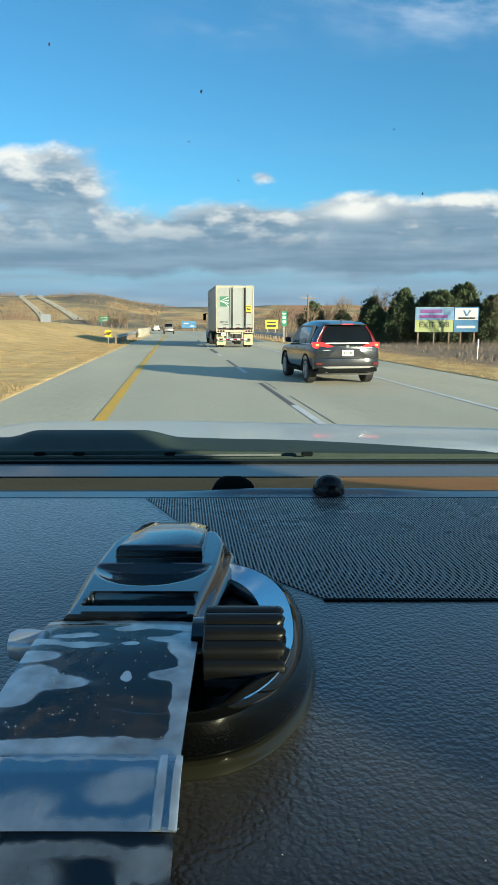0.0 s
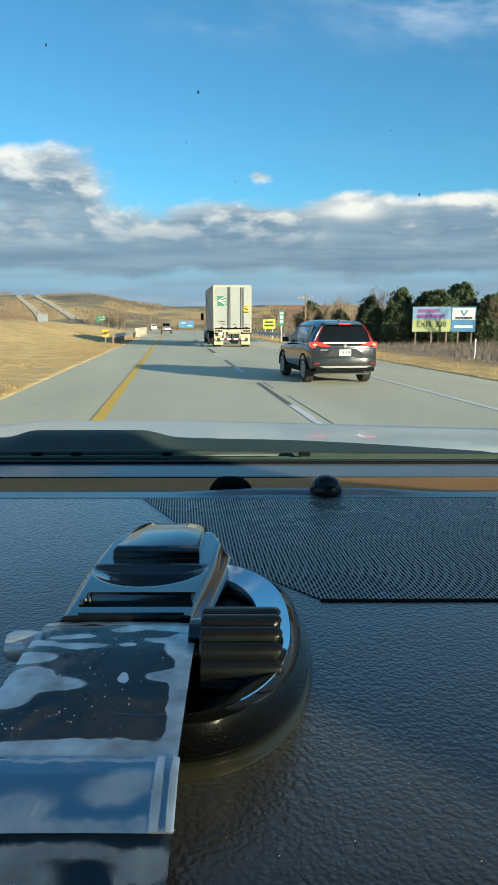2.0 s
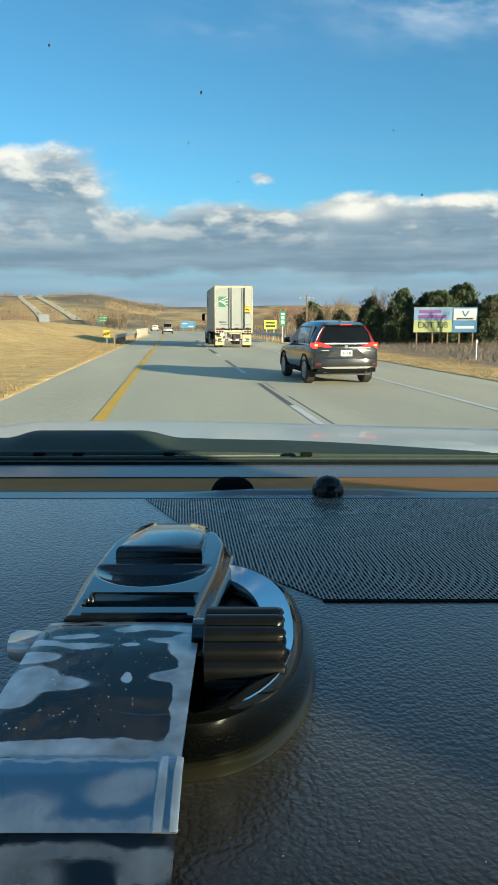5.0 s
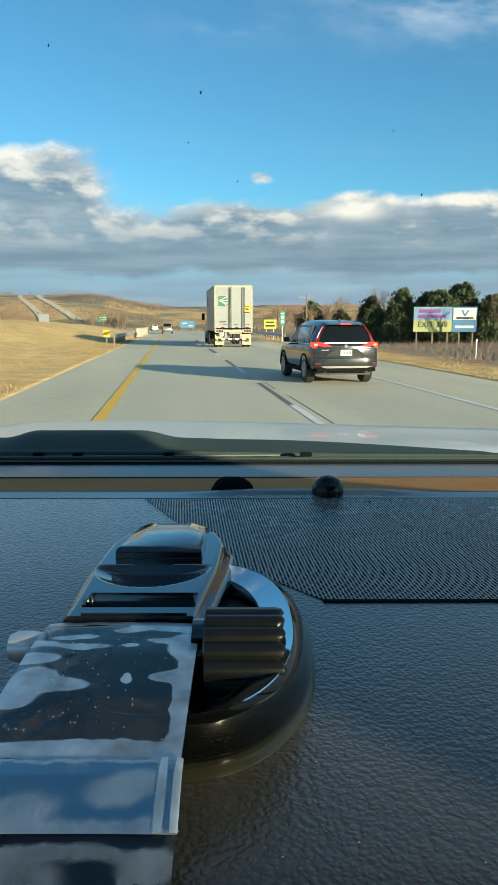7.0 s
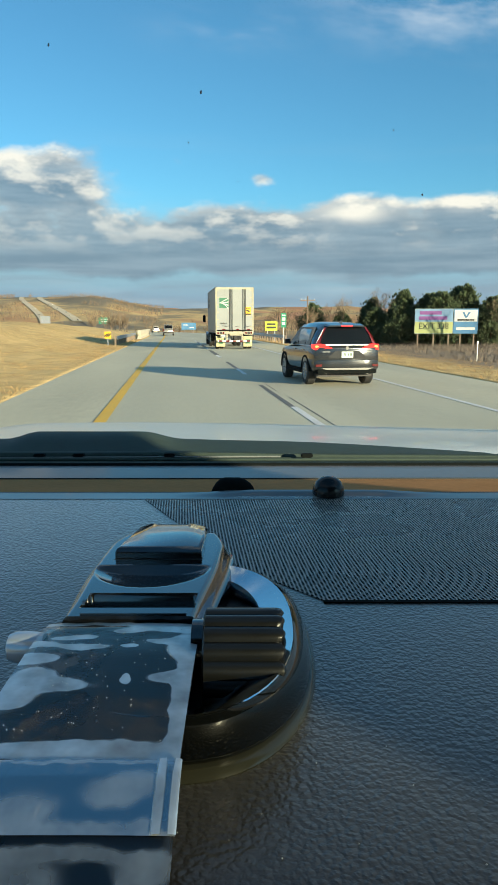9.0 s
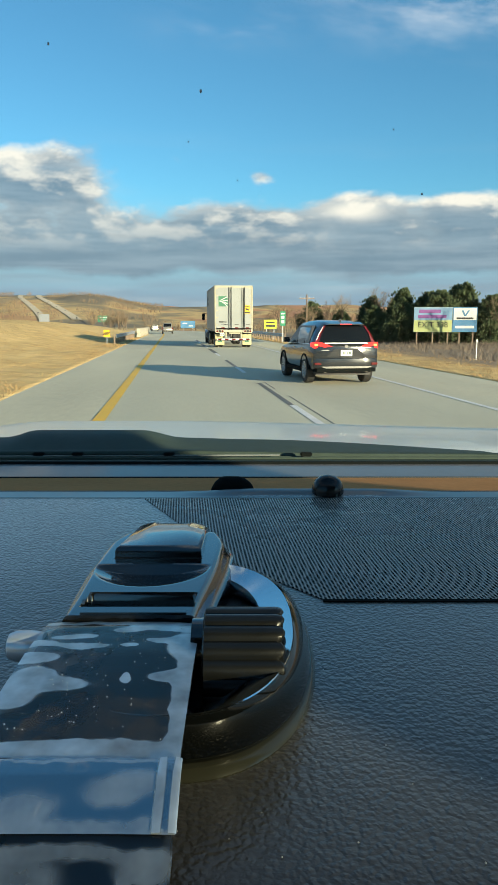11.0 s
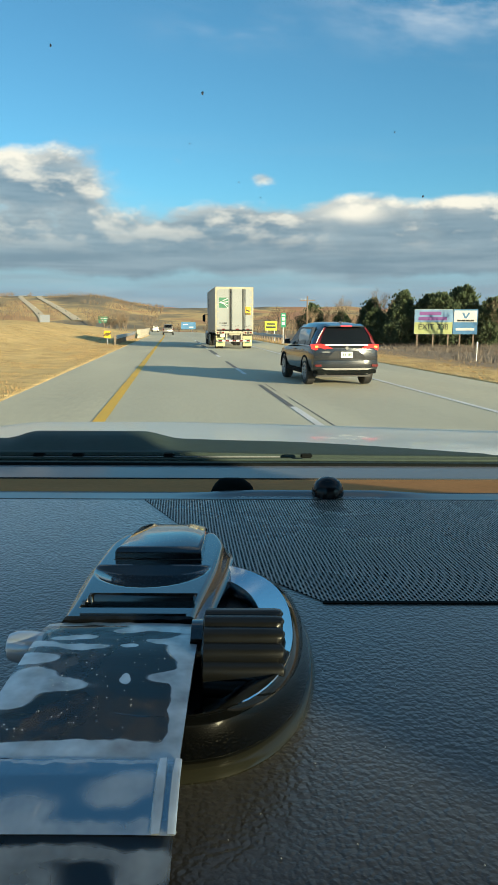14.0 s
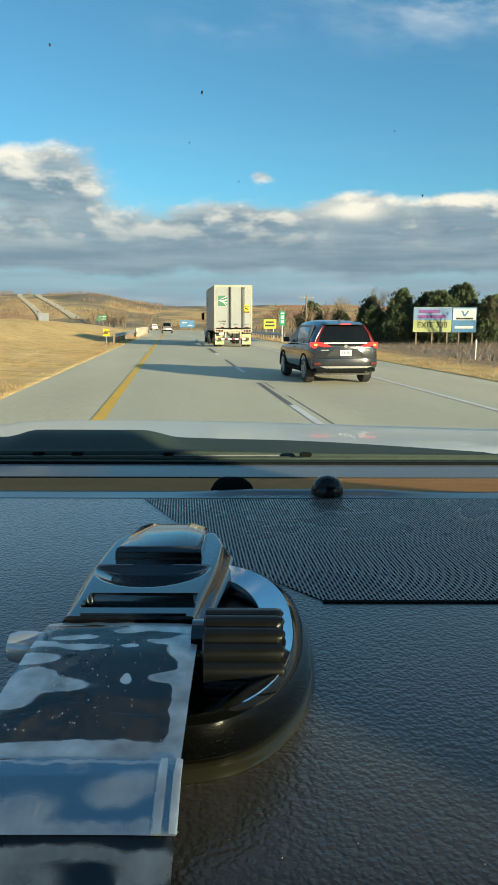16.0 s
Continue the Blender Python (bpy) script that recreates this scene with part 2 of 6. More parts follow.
def film(name, blobs, haze, mirror, rough=0.08, ragged=0.35, soft=0.18):
    """Clear film that clings or has come away: blobs (centre and half size, millimetres) are its loose, hazy places,
    and cloud reflections painted on the folded end.
    """
    m = bpy.data.materials.new(name)
    m.use_nodes = True
    nodes, links = m.node_tree.nodes, m.node_tree.links
    nodes.clear()

    def put(socket, v):
        if isinstance(v, (int, float, tuple)):
            socket.default_value = v
        else:
            links.new(v, socket)

    def calc(op, p, q=0.0):
        e = nodes.new("ShaderNodeMath")
        e.operation = op
        put(e.inputs[0], p), put(e.inputs[1], q)
        return e.outputs[0]

    def vec(op, p, q, out="Vector"):
        e = nodes.new("ShaderNodeVectorMath")
        e.operation = op
        put(e.inputs[0], p), put(e.inputs[1], q)
        return e.outputs[out]

    tc = nodes.new("ShaderNodeTexCoord")
    flat = vec("MULTIPLY", tc.outputs["Object"], (1000.0, 1000.0, 0.0))
    n = nodes.new("ShaderNodeTexNoise")
    n.inputs["Scale"].default_value, n.inputs["Detail"].default_value = 0.16, 2.0
    links.new(flat, n.inputs["Vector"])
    warped = vec("ADD", flat, vec("MULTIPLY", vec("SUBTRACT", n.outputs["Color"], (0.5, 0.5, 0.5)), (7.0 * ragged, 9.0 * ragged, 0.0)))
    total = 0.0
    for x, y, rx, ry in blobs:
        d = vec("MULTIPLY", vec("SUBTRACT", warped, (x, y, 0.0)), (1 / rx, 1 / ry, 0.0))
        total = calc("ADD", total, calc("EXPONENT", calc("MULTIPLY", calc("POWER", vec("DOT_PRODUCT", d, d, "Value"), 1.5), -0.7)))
    pale_patch = nodes.new("ShaderNodeMapRange")
    pale_patch.interpolation_type = "SMOOTHSTEP"
    pale_patch.inputs[1].default_value, pale_patch.inputs[2].default_value = 0.52 - soft, 0.52 + soft
    links.new(total, pale_patch.inputs[0])
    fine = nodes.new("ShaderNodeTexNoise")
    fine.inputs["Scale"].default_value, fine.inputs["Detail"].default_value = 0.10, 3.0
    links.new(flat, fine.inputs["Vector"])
    cloudy = calc("MULTIPLY", calc("MULTIPLY", pale_patch.outputs[0], haze), calc("ADD", calc("MULTIPLY", fine.outputs[0], 2.0), -0.05))
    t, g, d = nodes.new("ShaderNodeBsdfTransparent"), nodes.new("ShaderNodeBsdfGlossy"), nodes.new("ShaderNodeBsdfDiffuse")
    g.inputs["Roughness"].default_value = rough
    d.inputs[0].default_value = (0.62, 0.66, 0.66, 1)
    f = nodes.new("ShaderNodeFresnel")
    f.inputs[0].default_value = 1.42
    x1, x2, o = nodes.new("ShaderNodeMixShader"), nodes.new("ShaderNodeMixShader"), nodes.new("ShaderNodeOutputMaterial")
    links.new(calc("ADD", calc("MULTIPLY", f.outputs[0], 0.8), mirror), x1.inputs[0])
    links.new(t.outputs[0], x1.inputs[1]), links.new(g.outputs[0], x1.inputs[2])
    g2, x3 = nodes.new("ShaderNodeBsdfGlossy"), nodes.new("ShaderNodeMixShader")
    g2.inputs["Roughness"].default_value, g2.inputs[0].default_value = 0.42, (0.90, 0.93, 0.95, 1)
    x3.inputs[0].default_value = 0.25
    links.new(g2.outputs[0], x3.inputs[1]), links.new(d.outputs[0], x3.inputs[2])
    links.new(cloudy, x2.inputs[0])
    links.new(x1.outputs[0], x2.inputs[1]), links.new(x3.outputs[0], x2.inputs[2])
    links.new(x2.outputs[0], o.inputs[0])
    return m


M = dict(
    concrete=mat("concrete_road", (0.50, 0.47, 0.35), 0.8, scale=0.25, vary=0.12, grain=9, grain_amount=0.10, bump=0.0012, bump_scale=30, stretch=(1.6, 0.25, 1)),
    shoulder=mat("shoulder_concrete", (0.52, 0.48, 0.35), 0.85, scale=0.3, vary=0.14, grain=8, grain_amount=0.12, bump=0.0012, bump_scale=24, stretch=(1.6, 0.3, 1)),
    asphalt=mat("crack_filler", (0.13, 0.125, 0.115), 0.7, scale=3, vary=0.3, grain=30, grain_amount=0.2),
    yellow=mat("road_yellow", (0.80, 0.45, 0.03), 0.6, scale=1.2, vary=0.12, grain=20, grain_amount=0.18),
    white_line=mat("road_white", (0.72, 0.70, 0.66), 0.6, scale=1.2, vary=0.12, grain=20, grain_amount=0.2),
    grass=mat("dry_grass", (0.42, 0.27, 0.10), 0.95, scale=0.05, vary=0.25, grain=1.3, grain_amount=0.35, bump=0.1, bump_scale=3,
              second=(0.30, 0.18, 0.08), second_at=(0.45, 0.7), space="World", spec=0.1),
    straw=mat("straw", (0.31, 0.205, 0.095), 0.9, scale=0.3, vary=0.3, grain=4, grain_amount=0.3, spec=0.1),
    bark=mat("grey_bark", (0.17, 0.13, 0.095), 0.9, scale=3, vary=0.25, grain=20, grain_amount=0.3, spec=0.2),
    twig=mat("bare_twigs", (0.19, 0.14, 0.095), 0.9, scale=1, vary=0.3, grain=8, grain_amount=0.2, spec=0.2),
    cedar=mat("cedar_green", (0.075, 0.10, 0.05), 0.85, scale=0.8, vary=0.35, grain=6, grain_amount=0.3, spec=0.2),
    brush=mat("brown_brush", (0.16, 0.128, 0.10), 0.95, scale=0.4, vary=0.35, grain=5, grain_amount=0.35, spec=0.1),
    steel=mat("galvanised_steel", (0.45, 0.46, 0.47), 0.45, 0.8, scale=3, vary=0.15, grain=30, grain_amount=0.1),
    parapet=mat("parapet_concrete", (0.42, 0.38, 0.30), 0.9, scale=0.6, vary=0.15, grain=10, grain_amount=0.2, bump=0.004),
    wood=mat("weathered_wood", (0.20, 0.15, 0.11), 0.9, scale=2, vary=0.2, grain=25, grain_amount=0.25, stretch=(1, 1, 0.1)),
    dash=leather_grain("dash_grain"),
    brown_trim=mat("brown_trim", (0.50, 0.25, 0.11), 0.9, scale=9, vary=0.1, grain=200, grain_amount=0.1, spec=0.0),
    cowl=mat("cowl_plastic", (0.042, 0.060, 0.050), 0.6, scale=9, vary=0.2, grain=120, grain_amount=0.15, spec=0.12),
    dash_smooth=mat("dash_smooth", (0.11, 0.11, 0.115), 0.50, scale=9, vary=0.08, grain=300, grain_amount=0.1, spec=0.9, coat=0.25),
    lip=mat("dash_lip", (0.030, 0.030, 0.030), 0.36, scale=9, vary=0.06, grain=300, grain_amount=0.06, spec=0.9, coat=0.5),
    far_concrete=mat("far_concrete", (0.60, 0.49, 0.33), 0.85, scale=0.05, vary=0.12, grain=2, grain_amount=0.12),
    trim_gloss=mat("glossy_trim", (0.010, 0.010, 0.011), 0.14, scale=9, vary=0.2, grain=200, grain_amount=0.1, rough_vary=0.02, spec=0.3),
    black_gloss=mat("piano_black", (0.008, 0.009, 0.010), 0.12, scale=30, vary=0.2, grain=400, grain_amount=0.05, spec=0.9, coat=0.8, rough_vary=0.03),
    black_satin=mat("black_plastic", (0.009, 0.0095, 0.009), 0.30, scale=30, vary=0.2, grain=500, grain_amount=0.1, bump=0.00005, bump_scale=900),
    tray=mat("tray_black", (0.010, 0.010, 0.010), 0.42, scale=30, vary=0.3, grain=500, grain_amount=0.2, spec=0.22),
    chrome=mat("chrome", (0.75, 0.78, 0.82), 0.06, 1.0, scale=20, vary=0.05, grain=300, grain_amount=0.03, rough_vary=0.02),
    rubber_grey=mat("grey_rubber", (0.16, 0.18, 0.175), 0.5, scale=20, vary=0.15, grain=200, grain_amount=0.1),
    rubber=mat("rubber", (0.018, 0.018, 0.018), 0.75, scale=8, vary=0.2, grain=60, grain_amount=0.2),
    gel=mat("gel_pad", (0.026, 0.026, 0.018), 0.16, scale=40, vary=0.2, spec=0.4),
    base_gloss=mat("base_black", (0.003, 0.0035, 0.0035), 0.07, scale=30, vary=0.2, grain=400, grain_amount=0.05, spec=0.4, coat=0.05, rough_vary=0.02),
    hood=mat("white_car_paint", (0.88, 0.83, 0.69), 0.36, scale=3, vary=0.03, grain=200, grain_amount=0.03, coat=0.2, rough_vary=0.04),
    lining=mat("cabin_lining", (0.040, 0.038, 0.036), 0.9, scale=6, vary=0.1, grain=120, grain_amount=0.2),
    suv=mat("grey_car_paint", (0.024, 0.027, 0.031), 0.22, 0.2, scale=2, vary=0.08, grain=300, grain_amount=0.06, coat=0.8, rough_vary=0.05),
    black_trim=mat("black_trim", (0.007, 0.009, 0.009), 0.85, scale=6, vary=0.2, grain=80, grain_amount=0.15, spec=0.05),
    dark_glass=mat("tinted_glass", (0.005, 0.006, 0.007), 0.05, scale=2, vary=0.2, grain=60, grain_amount=0.02, spec=0.15, rough_vary=0.01),
    silver=mat("silver_trim", (0.20, 0.195, 0.18), 0.4, 0.4, scale=4, vary=0.1),
    bright_trim=mat("bright_trim", (0.62, 0.63, 0.62), 0.38, 0.35, scale=4, vary=0.06),
    skid=mat("skid_trim", (0.12, 0.118, 0.11), 0.45, 0.3, scale=4, vary=0.1),
    alloy=mat("alloy_rim", (0.42, 0.43, 0.44), 0.3, 0.9, scale=5, vary=0.1),
    brake=glow("brake_light", (1.0, 0.03, 0.02), 1.3, (0.5, 0.01, 0.01)),
    brake_hot=glow("brake_bulb", (1.0, 0.16, 0.03), 4.0, (0.7, 0.05, 0.02)),
    red_lens=mat("red_lens", (0.11, 0.005, 0.005), 0.2, scale=6, vary=0.15, coat=0.5),
    plate=mat("number_plate", (0.62, 0.66, 0.60), 0.45, scale=10, vary=0.1),
    plate_ink=mat("plate_ink", (0.05, 0.10, 0.07), 0.5),
    trailer=mat("trailer_white", (0.27, 0.285, 0.275), 0.42, scale=0.7, vary=0.07, grain=12, grain_amount=0.07, second=(0.30, 0.29, 0.25), second_at=(0.55, 0.85)),
    cream=mat("cream_mudflap", (0.42, 0.38, 0.21), 0.7, scale=2, vary=0.12, grain=18, grain_amount=0.15),
    frame_paint=mat("trailer_frame", (0.36, 0.34, 0.25), 0.55, scale=3, vary=0.2, grain=25, grain_amount=0.2),
    dark_steel=mat("chassis_steel", (0.035, 0.035, 0.035), 0.6, 0.3, scale=4, vary=0.3, grain=30, grain_amount=0.2),
    green=mat("logo_green", (0.035, 0.16, 0.09), 0.5, scale=4, vary=0.1),
    slate=mat("logo_slate", (0.12, 0.14, 0.16), 0.5, scale=4, vary=0.1),
    warn=mat("warning_yellow", (0.78, 0.46, 0.02), 0.45, scale=4, vary=0.1),
    ink=mat("black_ink", (0.02, 0.02, 0.02), 0.5),
    cab=mat("cab_paint", (0.50, 0.60, 0.66), 0.3, scale=2, vary=0.06, coat=0.6),
    sign_green=mat("sign_green", (0.01, 0.20, 0.11), 0.5, scale=2, vary=0.1),
    sign_blue=mat("board_blue", (0.06, 0.18, 0.33), 0.6, scale=0.6, vary=0.2),
    sign_pale=mat("board_pale", (0.32, 0.40, 0.42), 0.6, scale=0.8, vary=0.15),
    sign_white=mat("sign_white", (0.55, 0.55, 0.53), 0.5, scale=2, vary=0.06),
    lime=mat("fluorescent_yellow", (0.42, 0.48, 0.04), 0.5, scale=2, vary=0.08),
    purple=mat("board_purple", (0.20, 0.07, 0.24), 0.6),
    red_paint=mat("red_car_paint", (0.42, 0.03, 0.02), 0.3, coat=0.8),
    navy_paint=mat("dark_car_paint", (0.02, 0.025, 0.05), 0.3, coat=0.8),
    board_lilac=mat("board_lilac", (0.16, 0.28, 0.42), 0.6, scale=0.8, vary=0.15),
    board_lime=mat("board_lime", (0.34, 0.37, 0.15), 0.6, scale=0.8, vary=0.15),
    fleck=mat("grey_fleck", (0.40, 0.40, 0.39), 0.8),
    speck=mat("dried_speck", (0.36, 0.38, 0.42), 0.9),
    mesh=perforated("perforated_cover"),
    film=film("lifted_film", ((-0.3, -66.3, 40, 3.4), (19.9, -59.2, 2.8, 13.2), (18.5, -42.2, 2.8, 13.6), (17.4, -20.7, 5.3, 8.8), (14.6, -37.7, 6.0, 2.6), (9.9, -17.9, 4.2, 1.7), (-9.9, -4.0, 40, 2.0),
                              (-14.8, -15.6, 6.8, 1.8), (-25.7, -19.5, 7.2, 2.1), (-0.9, -11.0, 4.0, 1.5), (-10.8, -21.8, 7.6, 2.0), (1.9, -21.0, 2.2, 1.3), (-23.1, -28.1, 7.6, 3.1), (-20.3, -37.0, 5.8, 4.0),
                              (-14.6, -41.7, 9.9, 3.5), (3.7, -39.4, 1.4, 2.5), (-22.6, -47.1, 5.5, 5.1), (9.6, -8.5, 11.8, 2.4)), 0.60, 0.035, soft=0.13),
    film_end=film("creased_film", ((-8, -91.5, 8.1, 3.6), (15.8, -89.6, 5.2, 2.4), (1.2, -87.1, 18, 1.3), (-12, -98, 9, 4), (12.1, -92.4, 1.0, 1.5)), 0.36, 0.05, 0.2, soft=0.4),
    film_fold=film("film_fold", ((17.2, -78.1, 1.0, 14), (20.4, -78.7, 1.0, 14)), 0.85, 0.15, 0.15, 0.05),
    # milky blobs here also paint in the pale clouds mirrored by the fold
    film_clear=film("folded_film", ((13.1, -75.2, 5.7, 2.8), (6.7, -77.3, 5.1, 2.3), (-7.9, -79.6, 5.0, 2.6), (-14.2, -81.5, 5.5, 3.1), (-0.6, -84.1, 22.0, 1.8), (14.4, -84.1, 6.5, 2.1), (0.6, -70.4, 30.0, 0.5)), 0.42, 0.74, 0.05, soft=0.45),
    dark_chrome=mat("dark_chrome", (0.55, 0.60, 0.64), 0.08, 1.0, scale=20, vary=0.05, grain=300, grain_amount=0.03, rough_vary=0.02),
    pale_plastic=mat("pale_plastic", (0.52, 0.60, 0.70), 0.14, 0.35, scale=40, vary=0.08),
    side_glass=clear("tinted_side_glass", (0.37, 0.38, 0.355), gloss=0.3),
    glass=clear("windscreen_glass", gloss=0.35),
)


# ---- mesh helpers ----
def part(name, bm, material, parent, label="", smooth=False, bevel=0.0, segs=2):
    """Links a bmesh as one mesh object under a thing or a part."""
    if bevel:
        bmesh.ops.bevel(bm, geom=[e for e in bm.edges if e.is_manifold and e.calc_face_angle(0) > 0.5], offset=bevel, segments=segs, affect="EDGES", clamp_overlap=True)
    bmesh.ops.recalc_face_normals(bm, faces=bm.faces)
    me = bpy.data.meshes.new(name)
    bm.to_mesh(me)
    bm.free()
    for f in me.polygons:
        f.use_smooth = smooth
    me.materials.append(material)
    ob = new(name, me)
    if parent:
        ob.parent = parent
    if smooth:
        me.set_sharp_from_angle(angle=radians(38))
    if label:
        tagged(ob, label)
    return ob


def facing(ob, way):
    """Turns an open sheet so that its face looks the given way."""
    mean = sum((f.normal * f.area for f in ob.data.polygons), Vector())
    if mean.dot(Vector(way)) < 0:
        ob.data.flip_normals()
    return ob


def thing(name, m, label, category, group="", kind=""):
    ob = new(name)
    ob.empty_display_size = 0.1
    ob.matrix_world = m
    return tagged(ob, label, category, group, kind)


def box(size, at=(0, 0, 0), bm=None, turn=None):
    bm = bm or bmesh.new()
    m = Matrix.Translation(at) @ (turn or Matrix()) @ Matrix.Diagonal((*size, 1))
    bmesh.ops.create_cube(bm, size=1, matrix=m)
    return bm


def rod(a, b, r, n=12, bm=None, r2=None):
    bm = bm or bmesh.new()
    a, b = Vector(a), Vector(b)
    m = Matrix.Translation((a + b) / 2) @ (b - a).to_track_quat("Z", "Y").to_matrix().to_4x4()
    bmesh.ops.create_cone(bm, cap_ends=True, segments=n, radius1=r, radius2=r if r2 is None else r2, depth=(b - a).length, matrix=m)
    return bm


def loft(rings, bm=None, caps=True, closed=True):
    """Skins rings of equal length, one after another."""
    bm = bm or bmesh.new()
    vs = [[bm.verts.new(p) for p in ring] for ring in rings]
    n = len(rings[0])
    for a, b in zip(vs, vs[1:]):
        for i in range(n if closed else n - 1):
            j = (i + 1) % n
            bm.faces.new((a[i], a[j], b[j], b[i]))
    if caps and closed:
        bm.faces.new(vs[0])
        bm.faces.new(vs[-1][::-1])
    return bm


def lathe(profile, n=32, m=None, bm=None):
    """Turns (radius, height) pairs round z."""
    rings = [[(r * math.cos(2 * math.pi * i / n), r * math.sin(2 * math.pi * i / n), z) for i in range(n)] for r, z in profile]
    bm2 = loft(rings)
    if m:
        bmesh.ops.transform(bm2, matrix=m, verts=bm2.verts)
    return bm2


# ---- ground, road and hills ----
YELLOW_X, DASH_X, WHITE_X = -1.25, 2.33, 6.02
LEFT_EDGE, RIGHT_EDGE = -3.6, 9.0
BEND_Y, BEND_R = 95.0, 900.0


def centre(y):
    """Sideways shift of the road, which bends to the left far ahead."""
    d = max(0.0, y - BEND_Y)
    return -d * d / (2 * BEND_R) if d < 150 else -12.5 - 0.1667 * (d - 150) - 62 * sstep(700, 1650, d)


def sstep(a, b, v):
    t = max(0.0, min(1.0, (v - a) / (b - a)))
    return t * t * (3 - 2 * t)


def fbm(x, y, s):
    return noise.fractal((x / s, y / s, 1.7), 1.0, 2.0, 4)


def road_z(y):
    return -0.9 * sstep(120, 320, y) - 4.0 * sstep(260, 700, y)


def land(x, y):
    """Height of the ground."""
    u = x - centre(y)
    z = road_z(y)
    left = sstep(0, 14, LEFT_EDGE - 0.3 - u)
    right = sstep(0, 16, u - RIGHT_EDGE - 0.3)
    z += left * (0.9 + 1.0 * sstep(10, 60, y)) * (1 - sstep(90, 240, y)) * (1 - 0.5 * sstep(20, 50, -u))
    z -= right * (0.75 + 0.5 * sstep(40, 120, y))
    z += (left + right) * 0.35 * fbm(x, y, 22)
    d = math.hypot(x, y)
    far = sstep(560, 1900, d)
    a = math.degrees(math.atan2(x, y))
    hill = 62 + 34 * sstep(-1, -7, a) - 8 * sstep(4, 26, a) + 1.4 * (10 * fbm(x, y, 420) + 6 * fbm(x, y, 140)) * sstep(30, 110, abs(u + 18))
    if y < 0:
        hill *= 0.5
    z += far * hill * (0.75 + 0.25 * sstep(1500, 2600, d)) * (1 - sstep(3000, 4300, d) * 0.4)
    if LEFT_EDGE + 0.1 < u < RIGHT_EDGE - 0.1 and y < 900:
        z -= 0.25
    return z


def ground_sheet():
    """One sheet to the horizon, finer near the road."""
    xs = [-4300, -3400, -2700, -2100, -1650, -1300, -1000, -800, -650, -520, -420, -340, -270, -215, -170, -135, -108, -86, -68, -54, -43, -34, -27, -21, -16.5, -13, -10, -7.8, -6.2, -5, -4.4]
    ts = [LEFT_EDGE - 0.3, LEFT_EDGE, LEFT_EDGE + 0.2, 0, 4, RIGHT_EDGE - 0.2, RIGHT_EDGE, RIGHT_EDGE + 0.3]
    right = [RIGHT_EDGE + 1.0 * 1.19 ** i for i in range(1, 48)]
    cols = xs + ts + [v for v in right if v < 4300]
    rows_y, y = [], -400.0
    while y < 4300:
        rows_y.append(y)
        y += 4.0 if -20 < y < 130 else 12 if y < 320 else 30 if y < 900 else 70
    me = bpy.data.meshes.new("ground")
    vs, fs = [], []
    for y in rows_y:
        for x in cols:
            xx = x + centre(min(y, 900)) * (1 - sstep(80, 900, abs(x)))
            vs.append((xx, y, land(xx, y)))
    n = len(cols)
    for j in range(len(rows_y) - 1):
        for i in range(n - 1):
            fs.append((j * n + i, j * n + i + 1, j * n + n + i + 1, j * n + n + i))
    me.from_pydata(vs, [], fs)
    for f in me.polygons:
        f.use_smooth = True
    me.materials.append(ground_mat())
    return tagged(new("ground", me), "golden dry grass fields rolling to brown hills", "ground", kind="structure")


